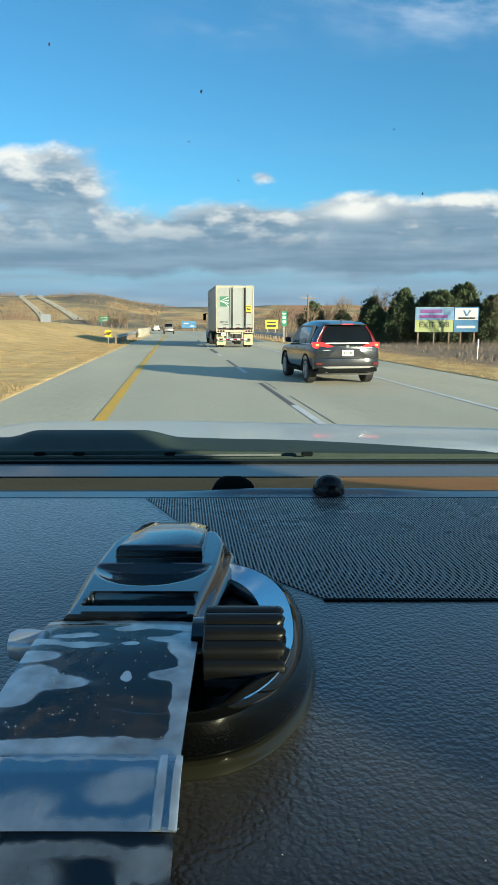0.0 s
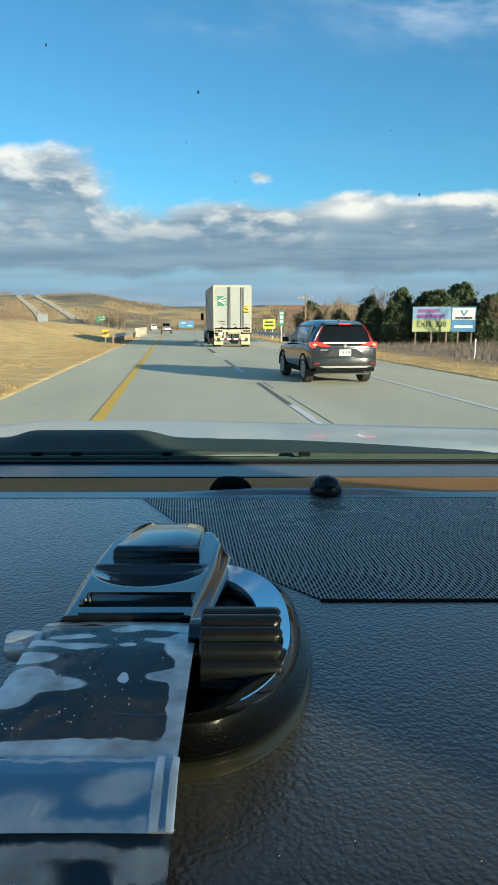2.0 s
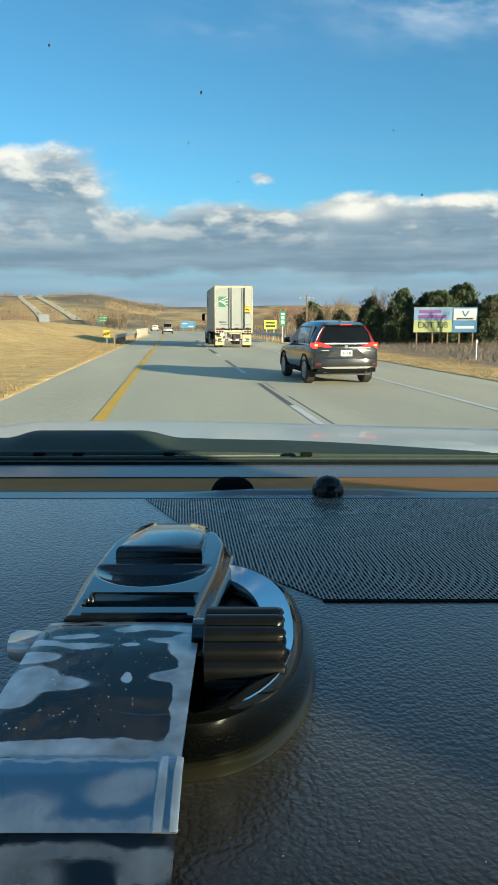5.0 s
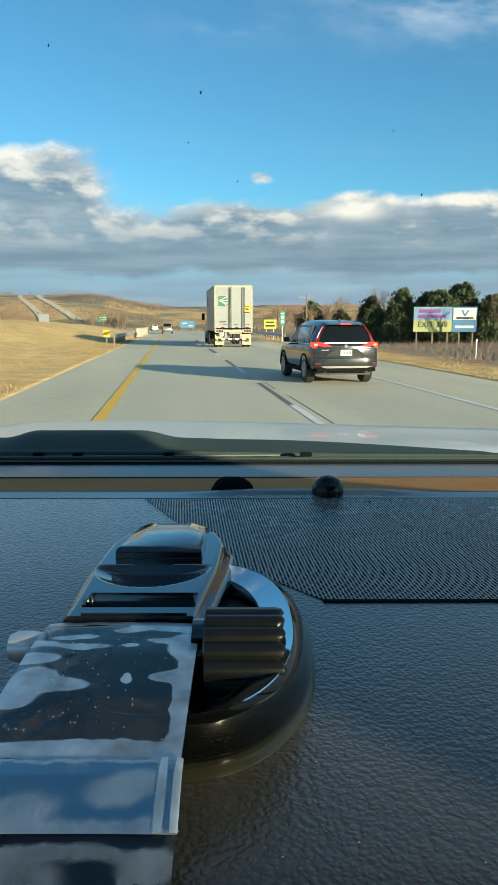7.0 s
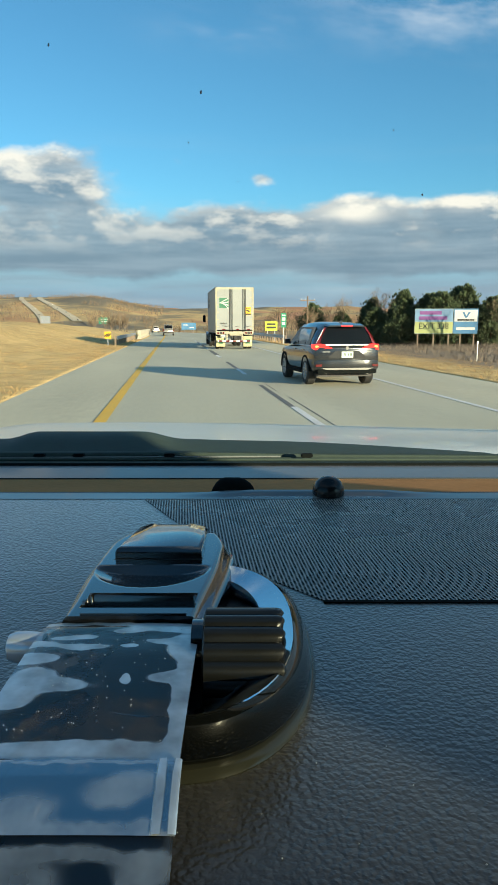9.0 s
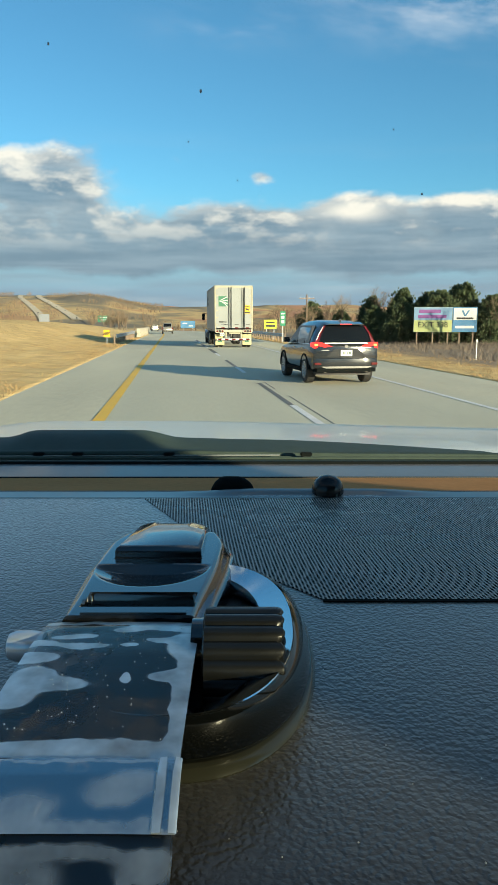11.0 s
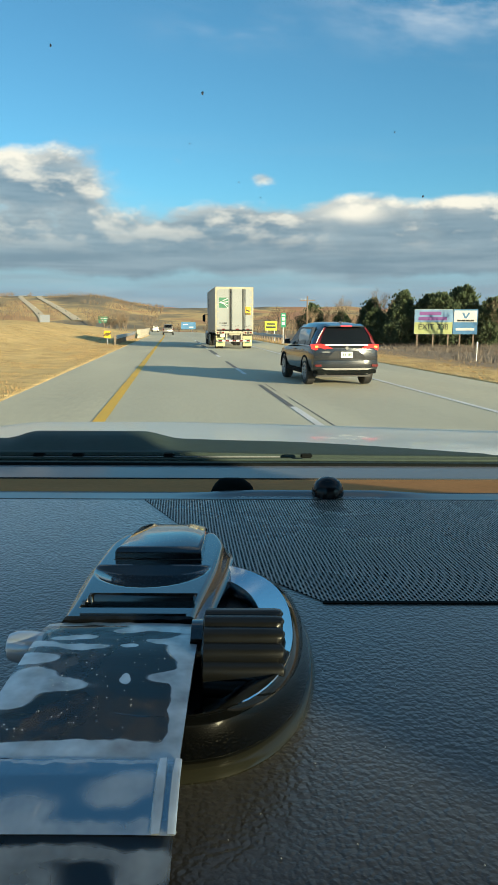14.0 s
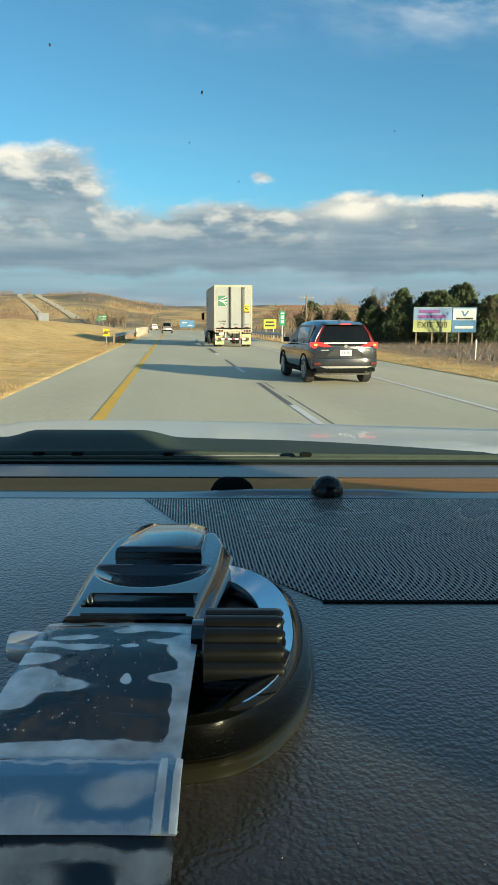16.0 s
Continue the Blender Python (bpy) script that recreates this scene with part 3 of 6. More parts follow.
def ground_mat():
    """Dry grass near by; pasture, brush and reddish prairie on the far slopes, by patches."""
    m = mat("prairie", (0.66, 0.45, 0.205), 0.95, scale=0.06, vary=0.22, grain=1.1, grain_amount=0.35, bump=0.12, bump_scale=2.5,
            second=(0.50, 0.34, 0.165), second_at=(0.45, 0.7), space="World", spec=0.1)
    nodes, links = m.node_tree.nodes, m.node_tree.links
    b = nodes["Principled BSDF"]
    near = b.inputs["Base Color"].links[0].from_socket
    geo = nodes.new("ShaderNodeNewGeometry")
    # grey-brown thatch under the brush, past the mown verge on the right
    px = nodes.new("ShaderNodeSeparateXYZ")
    links.new(geo.outputs["Position"], px.inputs[0])
    wob = nodes.new("ShaderNodeTexNoise")
    wob.inputs["Scale"].default_value, wob.inputs["Detail"].default_value = 0.35, 5
    links.new(geo.outputs["Position"], wob.inputs["Vector"])
    off = nodes.new("ShaderNodeMath")
    off.operation = "MULTIPLY_ADD"
    off.inputs[1].default_value = 4.0
    links.new(wob.outputs[0], off.inputs[0])
    links.new(px.outputs[0], off.inputs[2])
    verge = nodes.new("ShaderNodeMapRange")
    verge.inputs[1].default_value, verge.inputs[2].default_value = 13.0, 15.5
    links.new(off.outputs[0], verge.inputs[0])
    thatch = nodes.new("ShaderNodeMix")
    thatch.data_type = "RGBA"
    links.new(verge.outputs[0], thatch.inputs[0])
    links.new(near, thatch.inputs[6])
    thatch.inputs[7].default_value = (0.23, 0.185, 0.14, 1)
    near = thatch.outputs[2]
    n = nodes.new("ShaderNodeTexNoise")
    n.inputs["Scale"].default_value, n.inputs["Detail"].default_value = 0.006, 6
    mp = nodes.new("ShaderNodeMapping")
    mp.inputs["Scale"].default_value = (1, 0.45, 1)
    links.new(geo.outputs["Position"], mp.inputs[0])
    links.new(mp.outputs[0], n.inputs["Vector"])
    cr = nodes.new("ShaderNodeValToRGB")
    e = cr.color_ramp.elements
    e[0].position, e[0].color = 0.40, (0.19, 0.165, 0.125, 1)
    e[1].position, e[1].color = 0.62, (0.50, 0.26, 0.15, 1)
    for p, c in ((0.46, (0.31, 0.245, 0.15, 1)), (0.505, (0.60, 0.42, 0.20, 1)), (0.55, (0.48, 0.29, 0.15, 1))):
        k = e.new(p)
        k.color = c
    # redder prairie to the east, grey brush country to the west
    sx = nodes.new("ShaderNodeSeparateXYZ")
    links.new(geo.outputs["Position"], sx.inputs[0])
    east = nodes.new("ShaderNodeMapRange")
    for i, v in enumerate((-200, 120, -0.075, 0.03)):
        east.inputs[i + 1].default_value = v
    links.new(sx.outputs[0], east.inputs[0])
    shift = nodes.new("ShaderNodeMath")
    links.new(n.outputs[0], shift.inputs[0])
    links.new(east.outputs[0], shift.inputs[1])
    links.new(shift.outputs[0], cr.inputs[0])
    ln = nodes.new("ShaderNodeVectorMath")
    ln.operation = "LENGTH"
    links.new(geo.outputs["Position"], ln.inputs[0])
    r = nodes.new("ShaderNodeMapRange")
    r.inputs[1].default_value, r.inputs[2].default_value = 180, 520
    links.new(ln.outputs["Value"], r.inputs[0])
    x = nodes.new("ShaderNodeMix")
    x.data_type = "RGBA"
    links.new(r.outputs[0], x.inputs[0])
    links.new(near, x.inputs[6])
    links.new(cr.outputs[0], x.inputs[7])
    links.new(x.outputs[2], b.inputs["Base Color"])
    return m


ground = ground_sheet()


def strip(name, x0, x1, y0, y1, z, material, parent=None, step=6.0, thick=0.0):
    """A strip along the road from x0 to x1, following its bend."""
    bm = bmesh.new()
    n = max(1, int((y1 - y0) / step))
    prev = None
    for i in range(n + 1):
        y = y0 + (y1 - y0) * i / n
        c, zz = centre(y), road_z(y) + z
        pts = [(x0 + c, y, zz), (x1 + c, y, zz)]
        if thick:
            pts += [(x1 + c, y, zz - thick), (x0 + c, y, zz - thick)]
        vs = [bm.verts.new(p) for p in pts]
        if prev:
            k = len(vs)
            for a in range(k if thick else 1):
                d = (a + 1) % k
                bm.faces.new((prev[a], prev[d], vs[d], vs[a]))
        prev = vs
    return part(name, bm, material, parent)


road = tagged(strip("road", YELLOW_X - 0.12, WHITE_X + 0.3, -60, 880, 0.0, M["concrete"], thick=0.3), "pale worn concrete highway carriageway, two lanes", "road", kind="structure")
tagged(strip("shoulder_left", LEFT_EDGE, YELLOW_X - 0.125, -60, 880, -0.004, M["shoulder"], thick=0.3), "pale concrete inner shoulder of the highway", "shoulder", kind="structure")
tagged(strip("shoulder_right", WHITE_X + 0.305, RIGHT_EDGE, -60, 880, -0.004, M["shoulder"], thick=0.3), "pale concrete outer shoulder of the highway", "shoulder", kind="structure")
tagged(strip("line_yellow", YELLOW_X - 0.10, YELLOW_X + 0.11, -60, 600, 0.006, M["yellow"]), "solid yellow edge line painted on concrete", "road marking", kind="structure")
tagged(strip("line_white", WHITE_X - 0.07, WHITE_X + 0.07, -60, 600, 0.006, M["white_line"]), "solid white edge line painted on concrete", "road marking", kind="structure")


def far_road(name, x0, x1, y0, y1, label):
    """The carriageway where it climbs the far hill."""
    bm = bmesh.new()
    prev = None
    y = y0
    while y <= y1:
        c = centre(y)
        z = max(land(x0 + c, y), land(x1 + c, y), land((x0 + x1) / 2 + c, y)) + 0.2 + 0.7 * sstep(250, 700, y)
        vs = [bm.verts.new((xx + c, y, z - dz)) for xx, dz in ((x0, 0), (x1, 0), (x1, 0.5), (x0, 0.5))]
        if prev:
            for k in range(4):
                bm.faces.new((prev[k], prev[(k + 1) % 4], vs[(k + 1) % 4], vs[k]))
        prev = vs
        y += 12
    return tagged(part(name, bm, M["far_concrete"], None), label, "road", kind="structure")


far_road("road_opposing", -44, -33, 40, 1900, "pale opposing carriageway beyond the grass median")
far_road("road_far", LEFT_EDGE, RIGHT_EDGE, 884, 1900, "pale carriageway climbing the far hill")
lanes = thing("lane_marking", pose(0, 0, 0), "broken white lane line painted on concrete", "road marking", kind="structure")
for i in range(-2, 22):
    y0 = 10.2 + 12.19 * i
    strip("dash", DASH_X - 0.07, DASH_X + 0.07, y0, y0 + 3.05, 0.006, M["white_line"], lanes, 3.05)
crack = thing("crack_seal", pose(0, 0, 0), "dark sealed joint beside the lane line", "road patch", kind="structure")
for i, (y0, ln, dx, w) in enumerate(((13.2, 5.2, -0.02, 0.06), (16.6, 2.0, 0.16, 0.014), (9.4, 5.6, 0.22, 0.013), (25.5, 5.0, 0.0, 0.07), (37.6, 7.0, 0.02, 0.12), (50.5, 6.0, 0.0, 0.12), (19.0, 0.25, 2.2, 0.5), (62, 7, 0, .12))):
    strip("seal", DASH_X + dx - w, DASH_X + dx + w, y0, y0 + ln, 0.003, M["asphalt"], crack, 2.0)

# ---- the car that carries the camera ----
CAR = pose(0, 0, 0, 0, 0, HEAD)
DASH_Z = EYE - 0.11
BODY_X = 0.42        # the car's middle, to the right of the camera
BODY = pose(BODY_X, 0, 0)
SEAT = BODY.inverted() @ CAR      # the dash as the camera faces it, in the car's own axes
car = thing("car", BODY, "white car with black grained dashboard, seen from its cabin", "car")


def crowned(x0, x1, y0, y1, zf, nx=24, ny=8, bm=None, thick=0.0):
    """A gently curved panel z = zf(x, y), with an underside where it has thickness."""
    bm = bm or bmesh.new()
    tops = []
    for s in ((0, thick) if thick else (0,)):
        g = [[bm.verts.new((x0 + (x1 - x0) * i / nx, y0 + (y1 - y0) * j / ny, zf(x0 + (x1 - x0) * i / nx, y0 + (y1 - y0) * j / ny) - s)) for i in range(nx + 1)] for j in range(ny + 1)]
        for j in range(ny):
            for i in range(nx):
                bm.faces.new((g[j][i], g[j][i + 1], g[j + 1][i + 1], g[j + 1][i]))
        tops.append(g)
    if thick:
        a, b = tops
        rim = lambda g: g[0] + [r[-1] for r in g[1:]] + g[-1][-2::-1] + [r[0] for r in g[-2:0:-1]]
        ra, rb = rim(a), rim(b)
        for i in range(len(ra)):
            k = (i + 1) % len(ra)
            bm.faces.new((ra[i], rb[i], rb[k], ra[k]))
    return bm


def dash_z(x, y):
    lip = 0.0022 * sstep(0.428, 0.440, y) * sstep(-0.045, 0.0, x) * sstep(0.125, 0.085, x)
    return DASH_Z + lip - 0.10 * sstep(0.12, -0.02, y)


def hood_z(x, y):
    t = max(0.0, (y - 0.72) / 1.05)
    side = 0.0135 - 0.036 * max(0.0, x + BODY_X + 0.35) ** 2
    return EYE - 0.137 - 0.085 * t - 0.035 * t * t + side * t - 0.012 * sstep(0.70, 0.58, y) - 0.05 * sstep(0.74, 0.90, abs(x)) - 0.5 * sstep(1.68, 1.95, y) ** 2


dashboard = part("dashboard", crowned(-0.37, 1.15, -0.02, 0.442, dash_z, 90, 60, thick=0.03), M["dash"], car, "black leather-grained dashboard top", smooth=True)
part("defroster_trim", crowned(-0.37, 1.15, 0.443, 0.549, lambda x, y: DASH_Z - 0.0005 - 0.134 * (y - 0.443), 20, 6, thick=0.01), M["brown_trim"], dashboard, "satin brown trim along the windscreen", smooth=True)
part("screen_ledge", crowned(-0.38, 1.17, 0.5495, 0.606, lambda x, y: DASH_Z - 0.0150, 20, 4, thick=0.003), M["dash_smooth"], dashboard, "smooth dark ledge under the windscreen", smooth=True)
part("rear_lip", crowned(-0.37, 1.15, 0.4262, 0.4418, lambda x, y: dash_z(x, y) + 0.0003, 90, 6, thick=0.002), M["lip"], dashboard, "smooth satin lip along the dash edge", smooth=True)
# perforated cover let into the dash top
part("speaker_grille", loft([[(-0.066, 0.424, DASH_Z - 0.001), (0.50, 0.424, DASH_Z - 0.001), (0.50, 0.262, DASH_Z - 0.001), (0.03, 0.262, DASH_Z - 0.001), (-0.004, 0.30, DASH_Z - 0.001)],
                             [(-0.066, 0.424, DASH_Z + 0.0004), (0.50, 0.424, DASH_Z + 0.0004), (0.50, 0.262, DASH_Z + 0.0004), (0.03, 0.262, DASH_Z + 0.0004), (-0.004, 0.30, DASH_Z + 0.0004)]]), M["mesh"], dashboard, "black perforated cover")
part("grille_rim", box((0.472, 0.0022, 0.0010), (0.266, 0.2606, DASH_Z + 0.0001)), M["black_trim"], dashboard, "dark gap along the cover")
dome = lathe([(0.0105, 0), (0.0105, 0.003), (0.0098, 0.0065), (0.0078, 0.0098), (0.0048, 0.0118), (0.0016, 0.0126), (0.0001, 0.0127)], 32, pose(0.052, 0.437, DASH_Z))
part("light_sensor", dome, M["trim_gloss"], dashboard, "small black glossy dome", smooth=True)
part("edge_gap", box((1.50, 0.0030, 0.0016), (0.39, 0.4440, DASH_Z - 0.0006)), M["ink"], dashboard, "dark gap behind the dash top")
part("trim_gap", box((1.5, 0.0012, 0.0012), (0.39, 0.5492, DASH_Z - 0.0142)), M["ink"], dashboard)
# dark reflection of the mount on the trim, modelled as a low hump
hump = loft([[(x, 0.4555 + 0.007 * math.cos(q) * max(k, 0.15), DASH_Z - 0.0022 + k * 0.0098 * max(0.0, math.sin(q)) ** 0.6) for q in [math.pi * j / 14 for j in range(15)]]
             for x, k in ((-0.0255, 0.05), (-0.0245, 0.30), (-0.0225, 0.62), (-0.0195, 0.90), (-0.0165, 1.0), (-0.0065, 1.0), (-0.0025, 0.86), (0.0010, 0.62), (0.0030, 0.35), (0.0040, 0.05))])
part("sensor_cover", hump, M["black_trim"], dashboard, "low black hump standing in for a dark reflection on the trim", smooth=True)


def cowl_z(x, y):
    """The cowl rises to the hood, with a hump before the driver, and falls away to the far side."""
    hump = sstep(-0.262, -0.228, x) * sstep(-0.072, -0.115, x)
    side = 0.0195 * sstep(-0.02, 0.42, x) + 0.002 * sstep(-0.09, 0.0, x)
    return EYE - 0.124 - 0.004 * sstep(0.61, 0.66, y) + (0.0065 + 0.0080 * hump - side) * sstep(0.64, 0.72, y)


part("hood", crowned(-0.90, 0.90, 0.56, 1.98, hood_z, 48, 30, thick=0.02), M["hood"], car, "white glossy hood", smooth=True)
part("cowl", crowned(-0.40, 1.20, 0.609, 0.735, cowl_z, 160, 12, thick=0.03), M["cowl"], car, "black plastic cowl", smooth=True)


def wiper():
    bm = loft([[(x, 0.66 + 0.006 * math.cos(a), EYE - 0.1262 + h + 0.0035 * math.sin(a)) for a in [k * math.pi / 4 for k in range(8)]]
               for x, h in ((-0.5, 0.0), (-0.27, 0.001), (-0.05, 0.0015), (0.03, 0.0), (0.1, -0.001), (0.4, -0.003))])
    return part("wiper", bm, M["cowl"], car, "black wiper arm resting on the cowl", smooth=True)


wiper()
for y, h, x0, x1 in ((0.628, -0.1238, -0.38, 1.1), (0.645, -0.1262, -0.30, 0.55)):
    part("cowl_rib", rod((x0, y, EYE + h), (x1, y, EYE + h), 0.0012, 8), M["cowl"], car, "thin moulded rib of the cowl", smooth=True)
part("wiper_blade", rod((-0.235, 0.635, EYE - 0.1233), (0.03, 0.635, EYE - 0.1222), 0.0009, 8), M["rubber_grey"], car, "thin grey edge of the wiper blade", smooth=True)
for x in (-0.198, -0.161, -0.075, 0.055):
    part("wiper_clip", box((0.011, 0.006, 0.004), (x, 0.637, EYE - 0.1216)), M["black_trim"], car, "small black wiper clip", bevel=0.001)
part("screen_seal", rod((-0.38, 0.6085, EYE - 0.1255), (1.17, 0.6085, EYE - 0.1255), 0.0028, 10), M["black_trim"], car, "black rubber seal")
# windscreen, from the ledge up and back over the camera
WS0, WS1 = Vector((0, 0.606, DASH_Z - 0.008)), Vector((0, -0.04, EYE + 0.33))
glass = part("windscreen", loft([[(-0.38, WS0.y, WS0.z), (1.17, WS0.y, WS0.z)], [(-0.25, WS1.y, WS1.z), (1.05, WS1.y, WS1.z)]], closed=False), M["glass"], car, "clear windscreen with small dried specks")
facing(glass, (0, -0.6, -0.8))
glass.visible_shadow = False
# outer body, so that the car stands on its wheels
def flank(s):
    rings = []
    for i in range(33):
        y = -2.05 + 4.0 * i / 32
        top = hood_z(s * 0.86, y) - 0.004 if y > 0.72 else EYE - 0.165
        k = 0.02 * sstep(1.5, 1.95, y) + 0.05 * sstep(-1.7, -2.05, y)
        low = 0.32 + 0.40 * max(math.sqrt(max(0, 1 - ((y - 1.22) / 0.42) ** 2)), math.sqrt(max(0, 1 - ((y + 1.42) / 0.42) ** 2)))
        rings.append([(s * (x - k), y, z) for x, z in ((0.80, low), (0.91, low), (0.93, low + (top - low) * 0.5), (0.915, top - 0.05), (0.868, top), (0.80, top))])
    return part("flank", loft(rings), M["hood"], car, "white body side", smooth=True)


for s in (-1, 1):
    flank(s)
    for y in (1.22, -1.42):
        prof = [(0.20, -0.10), (0.24, -0.11), (0.32, -0.11), (0.345, -0.08), (0.345, 0.08), (0.32, 0.11), (0.24, 0.11), (0.20, 0.10)]
        tyre = part("tyre", lathe(prof, 36, pose(s * 0.80, y, 0.346) @ pose(0, 0, 0, 0, 90, 0)), M["rubber"], car, "black tyre", smooth=True)
        part("rim", lathe([(0.215, 0), (0.215, 0.02), (0.06, 0.035), (0.01, 0.035)], 30, pose(s * 0.885, y, 0.346) @ pose(0, 0, 0, 0, 90 * s, 0)), M["alloy"], tyre, "alloy rim", smooth=True)
part("front_fascia", loft([[(x, y, z) for x, y in ((-0.86, 1.80), (-0.80, 1.95), (-0.5, 2.05), (0.5, 2.05), (0.80, 1.95), (0.86, 1.80))] for z in (0.30, 0.5, 0.9)]), M["hood"], car, "white front bumper", smooth=True)
part("tailgate", loft([[(x, y, z) for x, y in ((-0.86, -1.98), (-0.75, -2.12), (0.75, -2.12), (0.86, -1.98))] for z in (0.34, 0.9, EYE - 0.16)]), M["hood"], car, "white tailgate", smooth=True)
# plain unseen cabin, closed to shade the dash: roof, sides with window openings, rear wall
part("roof", box((1.3, 1.84, 0.03), (0, -0.96, EYE + 0.345)), M["lining"], car, "plain cabin roof")
for s in (-1, 1):
    part("side_panel", box((0.04, 2.6, 0.62), (s * 0.78, -0.66, EYE - 0.46)), M["lining"], car)
    # unseen panels, the wide one sized to keep low sun off the dash
    for y0, w in ((-1.03, 0.38), (-1.85, 0.12)):
        part("rear_side", box((0.05, w, 0.54), (s * 0.72, y0, EYE + 0.095), turn=pose(0, 0, 0, 0, -s * 12, 0)), M["lining"], car)
    part("screen_pillar", rod((0.395 + s * 0.78, 0.62, DASH_Z - 0.02), (0.40 + s * 0.66, -0.04, EYE + 0.34), 0.03), M["lining"], car)
for s in (-1, 1):
    facing(part("rear_side_window", loft([[(s * 0.775, -1.95, EYE - 0.15), (s * 0.775, -0.86, EYE - 0.15)], [(s * 0.66, -1.85, EYE + 0.33), (s * 0.66, -0.86, EYE + 0.33)]], closed=False), M["side_glass"], car, "tinted rear side window"), (-s, 0, 0))
    facing(part("front_side_window", loft([[(s * 0.775, -0.86, EYE - 0.15), (s * 0.775, 0.60, EYE - 0.15)], [(s * 0.66, -0.86, EYE + 0.33), (s * 0.66, -0.03, EYE + 0.33)]], closed=False), M["glass"], car, "clear front side window"), (-s, 0, 0))
facing(part("rear_window", loft([[(-0.76, -1.95, EYE - 0.12), (0.76, -1.95, EYE - 0.12)], [(-0.64, -1.86, EYE + 0.33), (0.64, -1.86, EYE + 0.33)]], closed=False), M["side_glass"], car, "tinted rear window"), (0, 1, 0))
part("rear_panel", box((1.56, 0.05, 0.70), (0, -1.92, EYE - 0.46)), M["lining"], car)
part("cabin_floor", box((1.56, 2.6, 0.04), (0, -0.66, EYE - 0.80)), M["lining"], car)
part("fascia", box((1.5, 0.03, 0.5), (0.39, -0.02, EYE - 0.50)), M["lining"], car)
for ob in car.children:
    if ob.name.split(".")[0] in ("dashboard", "cowl", "wiper", "cowl_rib", "wiper_blade", "wiper_clip", "screen_seal", "windscreen", "screen_pillar", "fascia"):
        ob.matrix_basis = SEAT

# ---- phone mount on the dash ----
MX, MY = -0.035, 0.20
mount = thing("phone_mount", CAR @ pose(MX, MY, DASH_Z), "glossy black phone mount with film-wrapped arm on the dashboard", "phone mount")


def oval(cx, cy, rx, ry, z, n=64):
    """A squarish oval ring."""
    pts = []
    for i in range(n):
        a = 2 * math.pi * i / n
        c, s = math.cos(a), math.sin(a)
        e = 0.86
        pts.append((cx - MX + rx * math.copysign(abs(c) ** e, c), cy - MY + ry * math.copysign(abs(s) ** e, s), z))
    return pts


def rings(rows):
    """Ovals from rows of middle, half sizes and height (mm), raised towards the arm at the rim."""
    return [[(x, y, z + lift * (MY + 0.006 - (y + MY)) / 0.06) for x, y, z in oval(cx / 1000, cy / 1000, rx / 1000, ry / 1000, h / 1000)] for cx, cy, rx, ry, h, lift in rows]


part("suction_pad", loft(rings(((-20.5, 219, 42.0, 69.5, 0, 0), (-20.5, 219, 42.3, 70, 0.8, 0), (-20.5, 218.5, 41.6, 68.6, 2.2, 0), (-20.5, 217.5, 40.4, 66.6, 3.0, 0), (-20.5, 216.5, 40.9, 66.6, 3.9, 0), (-20.5, 216, 39.6, 64.6, 4.6, 0)))), M["gel"], mount, "translucent gel pad under the base", smooth=True)
base = part("base", loft(rings(((-20.5, 215, 40.0, 64.0, 4.4, 0), (-20.5, 214.5, 40.4, 64.3, 5.2, 0), (-20.5, 213, 40.0, 64.0, 7.0, 0), (-20.5, 211, 39.4, 63.2, 10, 0.0006), (-20.6, 208.5, 38.2, 62, 13.6, 0.0012), (-20.8, 206.5, 36.5, 59.8, 16.2, 0.0018), (-21, 205, 34.9, 58.2, 17.4, 0.0022))), caps=False), M["base_gloss"], mount, "glossy black domed base", smooth=True)
part("bright_ring", loft(rings(((-21, 205, 35.0, 58.3, 17.1, 0.0022), (-21, 205, 34.6, 57.9, 17.7, 0.0022), (-21.6, 205, 30.6, 54.2, 16.4, 0.002), (-22.2, 205, 26.6, 50.4, 14.8, 0.0018), (-22.4, 205, 25.6, 49.4, 12.6, 0.0012), (-22.4, 205, 25.0, 48.8, 8.6, 0.0008))), caps=False), M["dark_chrome"], base, "bright mirror-like inner lip", smooth=True)
part("base_top", loft(rings(((-22.4, 205, 25.2, 49.0, 8.8, 0.0008), (-22.2, 205, 23.0, 46.0, 7.0, 0), (-22, 205, 16.0, 30.0, 6.6, 0), (-21.8, 205, 3.0, 6.0, 6.4, 0)))), M["tray"], base, smooth=True)


def half_width(y):
    return 0.0238 + 0.0032 * sstep(0.20, 0.255, y) - 0.0105 * sstep(0.268, 0.302, y)


def housing_top(x, y):
    """Height of the housing over the dash: sloped flanks, a scoop and a slot."""
    c = -0.0368 + 0.05 * (y - 0.20)
    w = half_width(y)
    e = abs(x - c) / w
    h = 0.0215 - 0.0065 * sstep(0.80, 1.0, e)
    h -= 0.010 * sstep(0.284, 0.300, y)
    r = math.hypot((x - c + 0.001) / 0.0215, (y - 0.2445) / 0.0215) if y < 0.2445 else 9
    h -= 0.0032 * max(0.0, 1 - r * r) ** 0.7 * sstep(0.2445, 0.2415, y)
    slot = sstep(0.0178, 0.0172, abs(x - c - 0.0010)) * sstep(0.2055, 0.2062, y) * sstep(0.2168, 0.2160, y)
    return h - 0.0105 * slot


